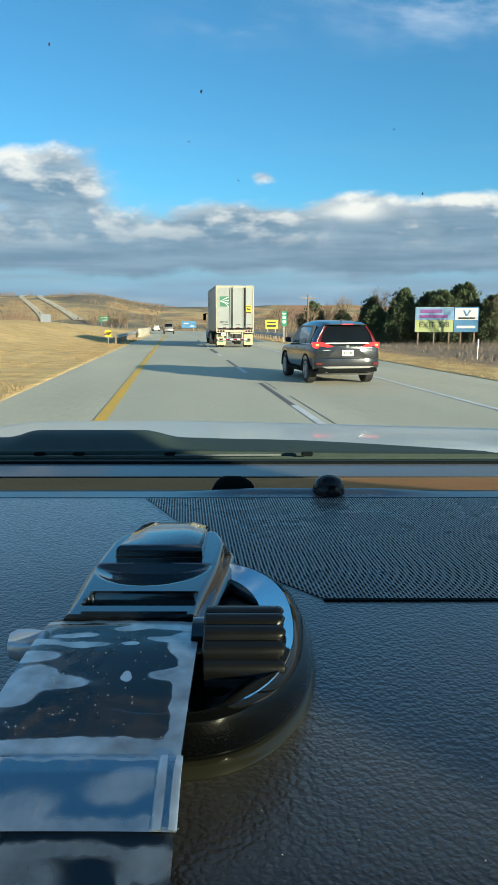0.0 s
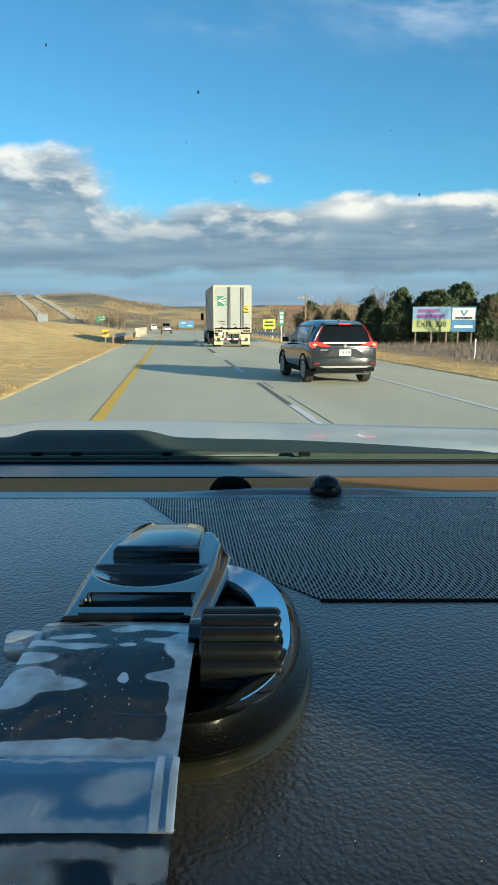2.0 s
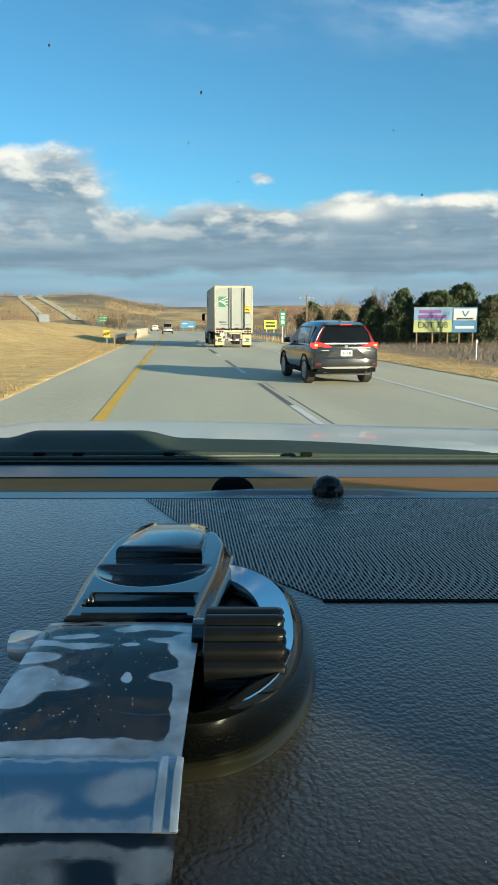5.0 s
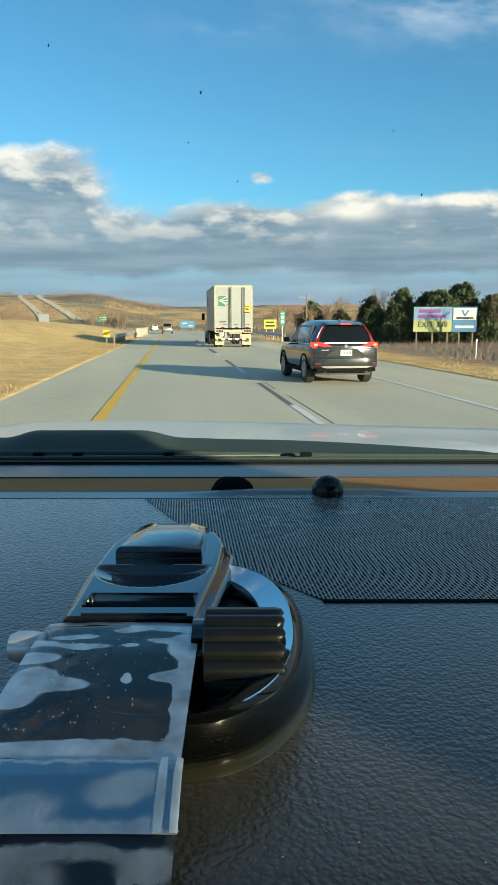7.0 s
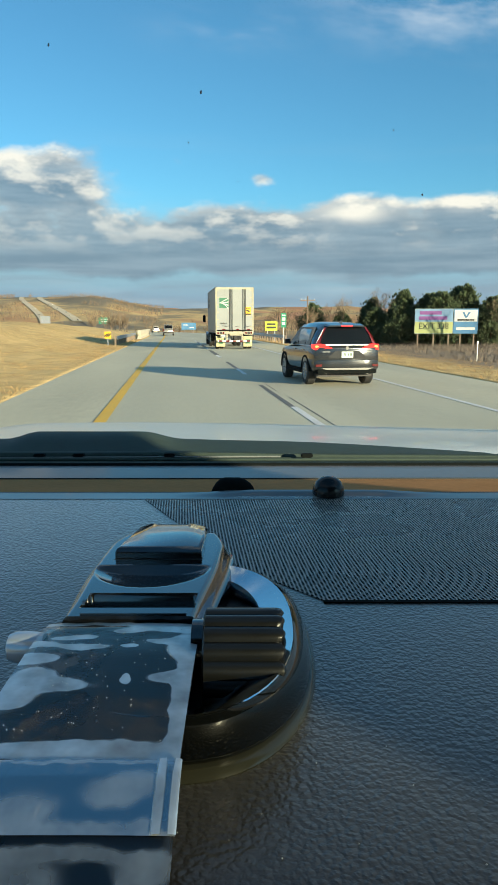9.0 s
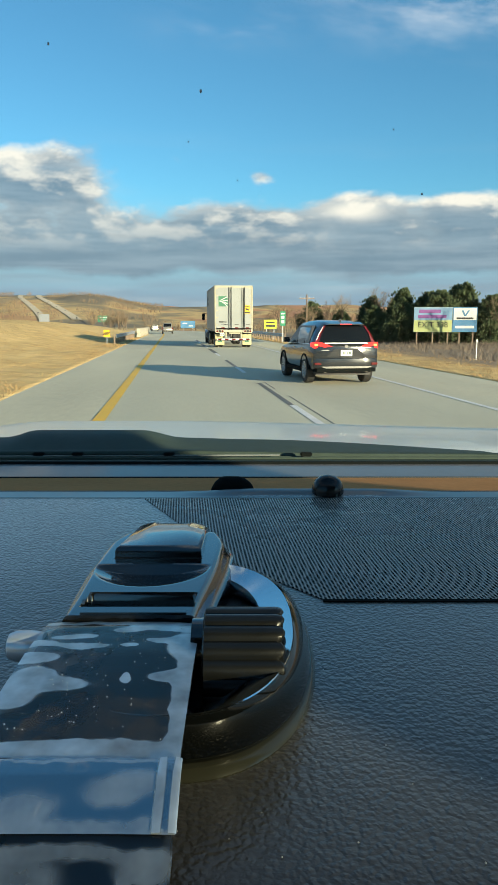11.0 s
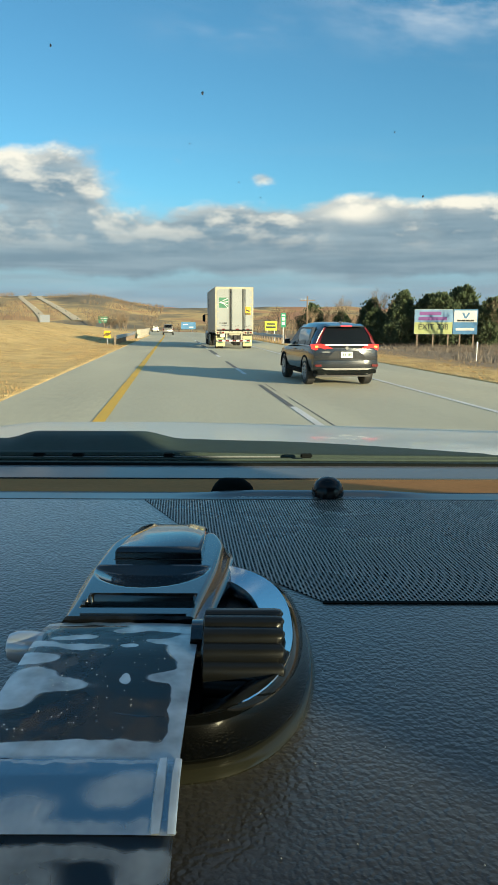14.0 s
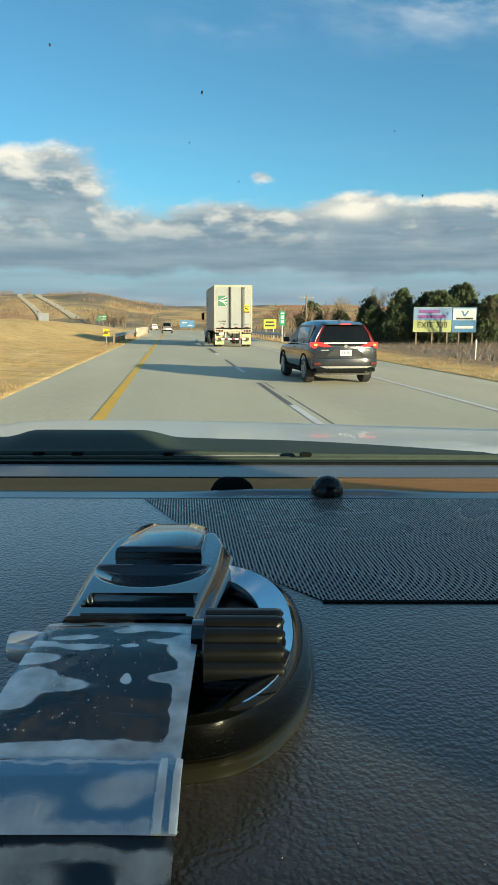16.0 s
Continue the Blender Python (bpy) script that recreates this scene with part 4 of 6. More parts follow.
def housing_mesh():
    bm = bmesh.new()
    nx, ny = 72, 110
    g = []
    for j in range(ny + 1):
        y = 0.199 + 0.102 * j / ny
        c = -0.0368 + 0.05 * (y - 0.20)
        w = half_width(y)
        row = [(c + w * 1.03, 0.009)] + [(c + w - 2 * w * i / nx, housing_top(c + w - 2 * w * i / nx, y)) for i in range(nx + 1)] + [(c - w * 1.03, 0.009)]
        g.append([(x - MX, y - MY, z) for x, z in row])
    return loft(g)


housing = part("housing", housing_mesh(), M["black_gloss"], mount, "black glossy housing with a scoop and a slot", smooth=True)


def cap_ring(k, z, lift=0.0):
    c0, c1 = -0.0346, -0.0328
    return [(c0 - 0.0165 * k - MX, 0.2515 - MY + 0.001 * (1 - k) * 30, z), (c0 + 0.0165 * k - MX, 0.2515 - MY + 0.001 * (1 - k) * 30, z),
            (c1 + 0.0155 * k - MX, 0.287 - MY, z - lift), (c1 + 0.0120 * k - MX, 0.2935 - MY - 0.02 * (1 - k), z - lift), (c1 - 0.0120 * k - MX, 0.2935 - MY - 0.02 * (1 - k), z - lift), (c1 - 0.0155 * k - MX, 0.287 - MY, z - lift)]


part("cap", loft([cap_ring(1.0, 0.0195, 0.004), cap_ring(1.0, 0.0242, 0.003), cap_ring(0.97, 0.0252, 0.0026), cap_ring(0.90, 0.0257, 0.0022), cap_ring(0.5, 0.0261, 0.0010)]), M["black_gloss"], housing, "raised glossy cap", smooth=True)
part("cap_gap", loft([cap_ring(1.02, 0.0170, 0.004), cap_ring(1.02, 0.0216, 0.003)]), M["ink"], housing, "dark gap round the cap")
# black block puts the shade deep in the slot into colour
part("slot_floor", box((0.0345, 0.0098, 0.002), (-0.0358 - MX, 0.2111 - MY, 0.0128)), M["ink"], housing, "black block for the shade inside the slot")
part("hinge_bar", box((0.0345, 0.0052, 0.004), (-0.0358 - MX, 0.2018 - MY, 0.0200)), M["black_gloss"], housing, "flat black hinge bar", bevel=0.0008)


ARM = [(0.2005, 0.0160), (0.198, 0.0185), (0.192, 0.0198), (0.175, 0.0206), (0.155, 0.0201), (0.1305, 0.0186), (0.1265, 0.0178), (0.1190, 0.0142), (0.1165, 0.01295), (0.1110, 0.0102), (0.1040, 0.0068), (0.0980, 0.0040), (0.0960, 0.0010)]


def along(rows, n):
    """Evenly spaced points along a folded line, with the outward normal at each."""
    d = [0.0]
    for a, b in zip(rows, rows[1:]):
        d.append(d[-1] + math.hypot(b[0] - a[0], b[1] - a[1]))
    pts = [(float(np.interp(d[-1] * i / n, d, [r[0] for r in rows])), float(np.interp(d[-1] * i / n, d, [r[1] for r in rows]))) for i in range(n + 1)]
    out = []
    for i, (y, z) in enumerate(pts):
        (y0, z0), (y1, z1) = pts[max(0, i - 2)], pts[min(n, i + 2)]
        ln = math.hypot(y1 - y0, z1 - z0)
        out.append((y, z, (z1 - z0) / ln, -(y1 - y0) / ln))
    return out


def folded(rows, x0, x1, t):
    """A flat bar of thickness t bent along the rows, its long edges eased."""
    ring = lambda y, z, ny, nz: [(x - MX, y + ny * o - MY, z + nz * o) for x, o in ((x0, -0.0012), (x0 + 0.0025, 0), (x1 - 0.0025, 0), (x1, -0.0012), (x1, -t), (x0, -t))]
    return loft([ring(*r) for r in rows])


def film_sheet(rows, x0, x1, lift, ripple):
    bm = bmesh.new()
    nx = 40
    g = []
    for y, z, ny, nz in rows:
        row = []
        for i in range(nx + 1):
            o = lift + 0.0006 * math.sin(math.pi * i / nx) ** 0.5 + ripple * noise.noise((i * 0.35, y * 260, 2))
            row.append(bm.verts.new((x0 + (x1 - x0) * i / nx - MX, y + ny * o - MY, z + nz * o)))
        g.append(row)
    for a, b in zip(g, g[1:]):
        for i in range(nx):
            bm.faces.new((a[i], a[i + 1], b[i + 1], b[i]))
    return bm


arm = part("arm", folded(along(ARM, 60), -0.0604, -0.0152, 0.0045), M["black_satin"], mount, "flat black arm bent down at its end", smooth=True)
facing(part("upper_film", film_sheet(along([r for r in ARM if 0.126 < r[0] < 0.199], 40), -0.0611, -0.0146, 0.0008, 0.00016), M["film"], arm, "clear protective film with milky bubbles", smooth=True), (0, -0.3, 1))
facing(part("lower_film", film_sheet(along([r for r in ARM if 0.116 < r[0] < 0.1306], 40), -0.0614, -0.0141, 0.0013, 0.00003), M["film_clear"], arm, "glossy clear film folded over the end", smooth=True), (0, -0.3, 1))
facing(part("end_film", film_sheet(along([r for r in ARM if r[0] < 0.117], 30), -0.0611, -0.0144, 0.0009, 0.00012), M["film_end"], arm, "creased milky film over the arm end", smooth=True), (0, -0.3, 1))
facing(part("film_edge", film_sheet(along([r for r in ARM if 0.116 < r[0] < 0.1306], 20), -0.0190, -0.0139, 0.0018, 0.00002), M["film_fold"], arm, "thick bright fold of clear film", smooth=True), (0, -0.3, 1))


def knob_ring(x, k, scallop=0.0):
    """A lobed ring of the clamp knob, its end drawn in between the lobes."""
    pts = []
    for i in range(144):
        a = 2 * math.pi * i / 144
        lobe = abs(math.cos(9 * a)) ** 0.8
        r = k * (0.0145 + 0.0012 * lobe)
        pts.append((x - MX - scallop * (1 - lobe), 0.1835 - MY + r * math.cos(a), 0.0140 + r * math.sin(a)))
    return pts


part("knob", loft([knob_ring(*row) for row in ((-0.0128, 0.9), (-0.0122, 1.0), (0.0078, 1.0, 0.0004), (0.0094, 0.98, 0.0013), (0.0100, 0.92, 0.0016))]), M["black_satin"], mount, "ribbed black clamp knob", smooth=True)
part("knob_collar", rod((-0.0165 - MX, 0.1880 - MY, 0.0165), (-0.0128 - MX, 0.1880 - MY, 0.0165), 0.0085, 24), M["black_gloss"], mount, smooth=True)
part("pin", lathe([(0.0040, 0), (0.0046, 0.004), (0.0046, 0.008), (0.0038, 0.0102), (0.0020, 0.0112), (0.0001, 0.0114)], 20, pose(-0.0600 - MX, 0.1888 - MY, 0.0165) @ pose(0, 0, 0, 0, -90, 0)), M["pale_plastic"], mount, "pale glossy pin end", smooth=True)


def dust():
    """Tiny pale flecks lying on the dash."""
    rng = random.Random(21)
    bm = bmesh.new()
    for i in range(460):
        x, y = rng.uniform(-0.2, 0.3), 0.105 + 0.325 * rng.random() ** 1.3
        s = rng.uniform(0.00008, 0.00026)
        z = dash_z(x, y) + (0.0012 if y > 0.262 and x > 0.0 else 0.0004)
        bmesh.ops.create_cone(bm, cap_ends=True, segments=4, radius1=s, radius2=s * 0.4, depth=s, matrix=Matrix.Translation((x, y, z)))
    ob = part("dust", bm, M["fleck"], None)
    ob.matrix_world = CAR
    return tagged(ob, "pale dust flecks on the dashboard", "dust", kind="stuff")


dust()


def film_dust():
    """Sparkling flecks on the film and the housing."""
    rng = random.Random(31)
    bm = bmesh.new()
    for i in range(110):
        x, y = rng.uniform(-0.057, -0.019), rng.uniform(0.135, 0.190)
        z = float(np.interp(y, [r[0] for r in ARM[:-1][::-1]], [r[1] for r in ARM[:-1][::-1]])) + 0.0016
        s = rng.uniform(0.00007, 0.00018)
        bmesh.ops.create_icosphere(bm, subdivisions=1, radius=s, matrix=Matrix.Translation((x - MX, y - MY, z)))
    tagged(part("film_dust", bm, M["fleck"], mount, "pale dust flecks on the film"), kind="stuff")


film_dust()


def specks():
    """Dried insect marks on the windscreen."""
    rng = random.Random(4)
    t = (WS0.y, WS0.z, WS1.y - WS0.y, WS1.z - WS0.z)
    for x, k, s in ((-0.0761, 0.4994, 0.0007), (-0.0194, 0.4738, 0.0008), (0.0834, 0.4028, 0.0007), (-0.0051, 0.4136, 0.0004), (-0.0265, 0.4417, 0.0004), (0.0626, 0.45, 0.0004), (0.0052, 0.4015, 0.0003), (0.0766, 0.3693, 0.0003)):
        y, z = t[0] + t[2] * k, t[1] + t[3] * k
        bm = bmesh.new()
        bmesh.ops.create_icosphere(bm, subdivisions=2, radius=s * 0.72, matrix=Matrix.Translation((x, y - 0.001, z - 0.001)) @ pose(0, 0, 0, 0, 0, 0) @ Matrix.Diagonal((0.7, 0.6, 1.2, 1)))
        for v in bm.verts:
            v.co += Vector((rng.uniform(-1, 1), rng.uniform(-.3, .3), rng.uniform(-1, 1))) * s * 0.2
        part("speck", bm, M["speck"], glass, "dried dark insect speck")


specks()

# ---- vehicles ahead ----
def wheel(parent, x, y, r, w, spokes, rim_mat, dual=False):
    """A wheel with its tyre as the part and rim and hub under it."""
    side = 1 if x > 0 else -1
    ob = None
    for k in ((0, 1) if dual else (0,)):
        cx = x - side * k * (w + 0.04)
        prof = [(r * 0.62, -w / 2 + 0.01), (r * 0.70, -w / 2), (r * 0.93, -w / 2), (r, -w / 2 + 0.03), (r, w / 2 - 0.03), (r * 0.93, w / 2), (r * 0.70, w / 2), (r * 0.62, w / 2 - 0.01)]
        tyre = part("tyre", lathe(prof, 36, pose(cx, y, r) @ pose(0, 0, 0, 0, 90, 0)), M["rubber"], parent, "black rubber tyre", smooth=True)
        if k == 0:
            ob = tyre
            f = side * (w / 2 - 0.015)
            rim = lathe([(r * 0.64, 0.0), (r * 0.64, 0.02), (r * 0.58, 0.02), (r * 0.56, 0.0)], 36, pose(cx + f, y, r) @ pose(0, 0, 0, 0, 90 * side, 0))
            for i in range(spokes):
                a = 2 * math.pi * i / spokes
                rod((cx + f, y + 0.1 * r * math.cos(a), r + 0.1 * r * math.sin(a)), (cx + f, y + 0.6 * r * math.cos(a), r + 0.6 * r * math.sin(a)), 0.022, 6, rim)
            rod((cx + f - side * 0.01, y, r), (cx + f + side * 0.02, y, r), 0.16 * r, 12, rim)
            part("rim", rim, rim_mat, tyre, "alloy rim", smooth=True)
            part("brake_disc", rod((cx + f - side * 0.05, y, r), (cx + f - side * 0.03, y, r), 0.56 * r, 24), M["dark_steel"], tyre)
    return ob


def body_ring(y, w, zs, zb, roof=None, rw=0.0, n=6):
    """Cross-section of a car body: sill, bulged flank, shoulder; open to the cabin above."""
    half = [(0.0, zs), (w * 0.80, zs), (w * 0.93, zs + 0.05), (w * 0.985, zs + 0.18), (w, zs + (zb - zs) * 0.52), (w * 0.985, zs + (zb - zs) * 0.80), (w * 0.955, zb - 0.03), (w * 0.90, zb)]
    top = roof if roof else zb + 0.02
    half += [(w * 0.5, top), (0.0, top)]
    return [(x, y, z) for x, z in half] + [(-x, y, z) for x, z in half[-2:0:-1]]


def crossover(m):
    """A five-door crossover, its tail at y = 0, nose ahead."""
    c = thing("crossover_car", m, "dark grey crossover car with brake lights on", "car")
    rings = [body_ring(y, w, zs, zb) for y, w, zs, zb in (
        (0.02, 0.80, 0.46, 0.98), (0.07, 0.87, 0.40, 1.03), (0.20, 0.905, 0.36, 1.06), (0.55, 0.92, 0.33, 1.06), (1.2, 0.925, 0.30, 1.05), (2.2, 0.92, 0.30, 1.02),
        (3.2, 0.92, 0.30, 0.99), (3.9, 0.91, 0.32, 0.93), (4.3, 0.86, 0.34, 0.86), (4.52, 0.74, 0.38, 0.76), (4.60, 0.60, 0.42, 0.68))]
    body = part("body", loft(rings), M["suv"], c, "metallic dark grey body", smooth=True)
    # cabin shell above the waist
    cab = []
    for y, wb, wt, zb, zt in ((0.13, 0.82, 0.60, 1.00, 1.10), (0.22, 0.86, 0.50, 1.02, 1.48), (0.34, 0.88, 0.50, 1.03, 1.60), (0.60, 0.885, 0.52, 1.03, 1.64), (1.0, 0.885, 0.55, 1.03, 1.67), (1.8, 0.88, 0.57, 1.03, 1.685), (2.5, 0.87, 0.57, 1.02, 1.65), (2.75, 0.86, 0.55, 1.02, 1.59), (3.45, 0.82, 0.55, 0.98, 1.02)):
        d = min(1.0, (zt - zb) / 0.5)
        half = [(wb, zb), (wb * 0.80 + wt * 0.20, zb + (zt - zb) * 0.30), (wb * 0.45 + wt * 0.55, zb + (zt - zb) * 0.68), (wt + 0.05, zt - 0.11 * d), (wt - 0.01, zt - 0.045 * d), (wt * 0.75, zt - 0.012 * d), (wt * 0.4, zt), (0, zt)]
        cab.append([(x, y, z) for x, z in half] + [(-x, y, z) for x, z in half[-2::-1]])
    part("cabin", loft(cab), M["suv"], c, "metallic grey roof and pillars", smooth=True)
    # rear window between the pillars, leaning forward
    part("rear_window", loft([[(-0.70, 0.120, 1.10), (0.70, 0.120, 1.10), (0.63, 0.165, 1.32), (0.50, 0.225, 1.53), (-0.50, 0.225, 1.53), (-0.63, 0.165, 1.32)], [(-0.70, 0.20, 1.10), (0.70, 0.20, 1.10), (0.63, 0.25, 1.32), (0.50, 0.30, 1.53), (-0.50, 0.30, 1.53), (-0.63, 0.25, 1.32)]]), M["dark_glass"], c, "dark tinted rear window")
    for s in (-1, 1):
        for y0, y1, lean0, lean1, name in ((0.52, 0.98, 0.16, 0.0, "quarter_window"), (1.06, 1.85, 0.0, 0.0, "rear_door_window"), (1.93, 2.95, 0.0, 0.55, "front_door_window")):
            lo0, hi0, hi1, lo1 = (s * 0.885, y0, 1.07), (s * 0.665, y0 + lean0, 1.535), (s * 0.675, y1 - lean1, 1.535), (s * 0.880, y1, 1.06)
            o = s * 0.012
            part(name, loft([[lo0, hi0, hi1, lo1], [(p[0] - 2 * o, p[1], p[2]) for p in (lo0, hi0, hi1, lo1)]]), M["dark_glass"], c, "dark side window")
        part("window_trim", rod((s * 0.87, 0.5, 1.055), (s * 0.87, 3.0, 1.045), 0.012, 8), M["chrome"], c, "chrome strip under the side windows")
        for y in (1.12, 2.12):
            part("door_handle", box((0.03, 0.17, 0.025), (s * 0.915, y, 0.93)), M["suv"], c, bevel=0.008)
        part("mirror", loft([[(s * 0.90, 2.68 + a, 1.05), (s * 1.08, 2.66 + a, 1.06), (s * 1.09, 2.66 + a, 1.19), (s * 0.92, 2.68 + a, 1.20)] for a in (0, 0.12)]), M["suv"], c, "door mirror", bevel=0.02)
        # tall red lamps that turn inwards at the waist
        lamp = part("tail_lamp", loft([[(s * 0.715, 0.10, 1.09), (s * 0.815, 0.12, 1.09), (s * 0.715, 0.15, 1.32), (s * 0.565, 0.215, 1.53), (s * 0.515, 0.205, 1.53), (s * 0.645, 0.145, 1.32)], [(s * 0.715, 0.22, 1.09), (s * 0.86, 0.26, 1.09), (s * 0.755, 0.30, 1.32), (s * 0.60, 0.34, 1.53), (s * 0.515, 0.30, 1.53), (s * 0.645, 0.26, 1.32)]]), M["red_lens"], c, "tall red tail lamp, lit")
        part("brake_lamp", loft([[(s * 0.38, 0.005, 0.995), (s * 0.86, 0.035, 0.95), (s * 0.89, 0.10, 1.10), (s * 0.66, 0.08, 1.105)], [(s * 0.50, 0.10, 0.98), (s * 0.88, 0.30, 0.98), (s * 0.895, 0.30, 1.09), (s * 0.66, 0.16, 1.10)]]), M["brake"], lamp, "glowing red brake lamp")
        part("lamp_core", box((0.09, 0.02, 0.055), (s * 0.80, 0.055, 1.035)), M["brake_hot"], lamp, "bright orange-red lamp core", bevel=0.01)
        part("bumper_reflector", box((0.17, 0.07, 0.06), (s * 0.765, 0.0, 0.55)), M["red_lens"], c, "low red reflector", bevel=0.008)
        part("exhaust", rod((s * 0.56, 0.0, 0.37), (s * 0.56, 0.25, 0.37), 0.045, 14), M["silver"], c, "exhaust tip", smooth=True)
        for y in (0.86, 3.52):
            wheel(c, s * 0.80, y, 0.355, 0.235, 10, M["alloy"])
            part("arch_trim", loft([[(s * 0.93, y + rr * math.cos(a), 0.355 + rr * math.sin(a)) for rr in (0.39, 0.44)] + [(s * 0.86, y + rr * math.cos(a), 0.355 + rr * math.sin(a)) for rr in (0.44, 0.39)] for a in [math.pi * k / 16 - 0.05 for k in range(17)]]), M["black_trim"], c, "black wheel-arch trim")
        part("sill_trim", box((0.05, 2.1, 0.10), (s * 0.90, 2.2, 0.34)), M["black_trim"], c, bevel=0.01)
    part("chrome_bar", box((1.16, 0.06, 0.032), (0, 0.055, 1.078)), M["bright_trim"], c, "chrome bar across the tailgate", bevel=0.008)
    part("spoiler", loft([[(-0.50, 0.10, 1.550), (0.50, 0.10, 1.550), (0.46, 0.10, 1.580), (-0.46, 0.10, 1.580)], [(-0.53, 0.45, 1.575), (0.53, 0.45, 1.575), (0.48, 0.45, 1.632), (-0.48, 0.45, 1.632)]]), M["suv"], c, "roof spoiler", bevel=0.01)
    part("high_brake_lamp", box((0.30, 0.02, 0.025), (0, 0.092, 1.566)), M["brake"], c, "thin red high brake lamp")
    part("tailgate_recess", loft([[(-0.54, -0.005, 0.74), (0.54, -0.005, 0.74), (0.32, -0.005, 0.93), (-0.32, -0.005, 0.93)], [(-0.52, 0.05, 0.74), (0.52, 0.05, 0.74), (0.34, 0.05, 0.92), (-0.34, 0.05, 0.92)]]), M["suv"], c, "recess round the plate", bevel=0.012)
    plate = part("number_plate", box((0.31, 0.012, 0.155), (0, -0.012, 0.83)), M["plate"], c, "pale number plate")
    for x in (-0.09, -0.045, 0.03, 0.075, 0.11):
        part("plate_bar", box((0.026, 0.004, 0.075), (x, -0.0195, 0.83)), M["plate_ink"], plate)
    part("emblem", lathe([(0.034, 0), (0.046, 0.0), (0.046, 0.014), (0.034, 0.014)], 20, pose(0, 0.02, 1.0) @ pose(0, 0, 0, 90, 0, 0)), M["skid"], c, "plain metal emblem ring")
    for x, w in ((-0.56, 0.20), (0.60, 0.12)):
        part("badge_bar", box((w, 0.012, 0.022), (x, 0.02, 0.90)), M["silver"], c)
    part("bumper", loft([[(k * x, y0 + dy, zz) for x, y0 in ((-0.90, 0.22), (-0.875, 0.08), (-0.78, 0.0), (-0.45, -0.035), (0.45, -0.035), (0.78, 0.0), (0.875, 0.08), (0.90, 0.22))] for zz, dy, k in ((0.42, 0.03, 0.97), (0.46, 0.0, 1.0), (0.60, -0.005, 1.0), (0.68, 0.005, 0.995), (0.70, 0.05, 0.97))]), M["suv"], c, "grey rear bumper", smooth=True)
    part("lower_bumper", loft([[(-0.78, -0.01, zz), (0.78, -0.01, zz), (0.86, 0.14, zz), (-0.86, 0.14, zz)] for zz in (0.34, 0.44)]), M["black_trim"], c, "black lower bumper", bevel=0.015)
    part("skid_trim", loft([[(-0.56, -0.065, 0.435), (0.56, -0.065, 0.435), (0.70, -0.06, 0.485), (-0.70, -0.06, 0.485)], [(-0.56, 0.03, 0.435), (0.56, 0.03, 0.435), (0.70, 0.03, 0.485), (-0.70, 0.03, 0.485)]]), M["skid"], c, "silver strip along the bumper", bevel=0.008)
    part("rear_wiper", rod((0.0, 0.155, 1.12), (0.36, 0.165, 1.14), 0.012, 6), M["black_trim"], c)
    part("antenna_fin", loft([[(-0.02, 0.6, 1.64), (0.02, 0.6, 1.64), (0.02, 0.78, 1.66), (-0.02, 0.78, 1.66)], [(-0.005, 0.6, 1.71), (0.005, 0.6, 1.71), (0.005, 0.65, 1.71), (-0.005, 0.65, 1.71)]]), M["suv"], c)
    part("underbody", box((1.5, 4.1, 0.12), (0, 2.3, 0.30)), M["dark_steel"], c)
    return c


def swoosh_logo(parent, at, w, h, ground_m, line_m, normal="y", s=-1):
    """A plain square sign with sweeping pale lines."""
    x, y, z = at
    plane = (lambda a, b, o: (x + a, y + s * o, z + b)) if normal == "y" else (lambda a, b, o: (x + s * o, y + a, z + b))
    sq = loft([[plane(-w / 2, -h / 2, o), plane(w / 2, -h / 2, o), plane(w / 2, h / 2, o), plane(-w / 2, h / 2, o)] for o in (0.0, 0.006)])
    lg = part("logo_square", sq, ground_m, parent, "plain square with sweeping pale lines")
    for k in range(4):
        pts = []
        for i in range(9):
            t = i / 8
            a = -w * 0.48 + w * 0.96 * t
            top = h * (0.10 + 0.10 * k) * 0 + h * (0.02 + (0.42 - 0.28 * k) * t ** (1 + 0.5 * k) - 0.05 * k * t)
            wd = h * (0.012 + 0.04 * t)
            pts.append([plane(a, top - wd, 0.008), plane(a, top + wd, 0.008), plane(a, top + wd, 0.011), plane(a, top - wd, 0.011)])
        part("logo_line", loft(pts), line_m, lg)


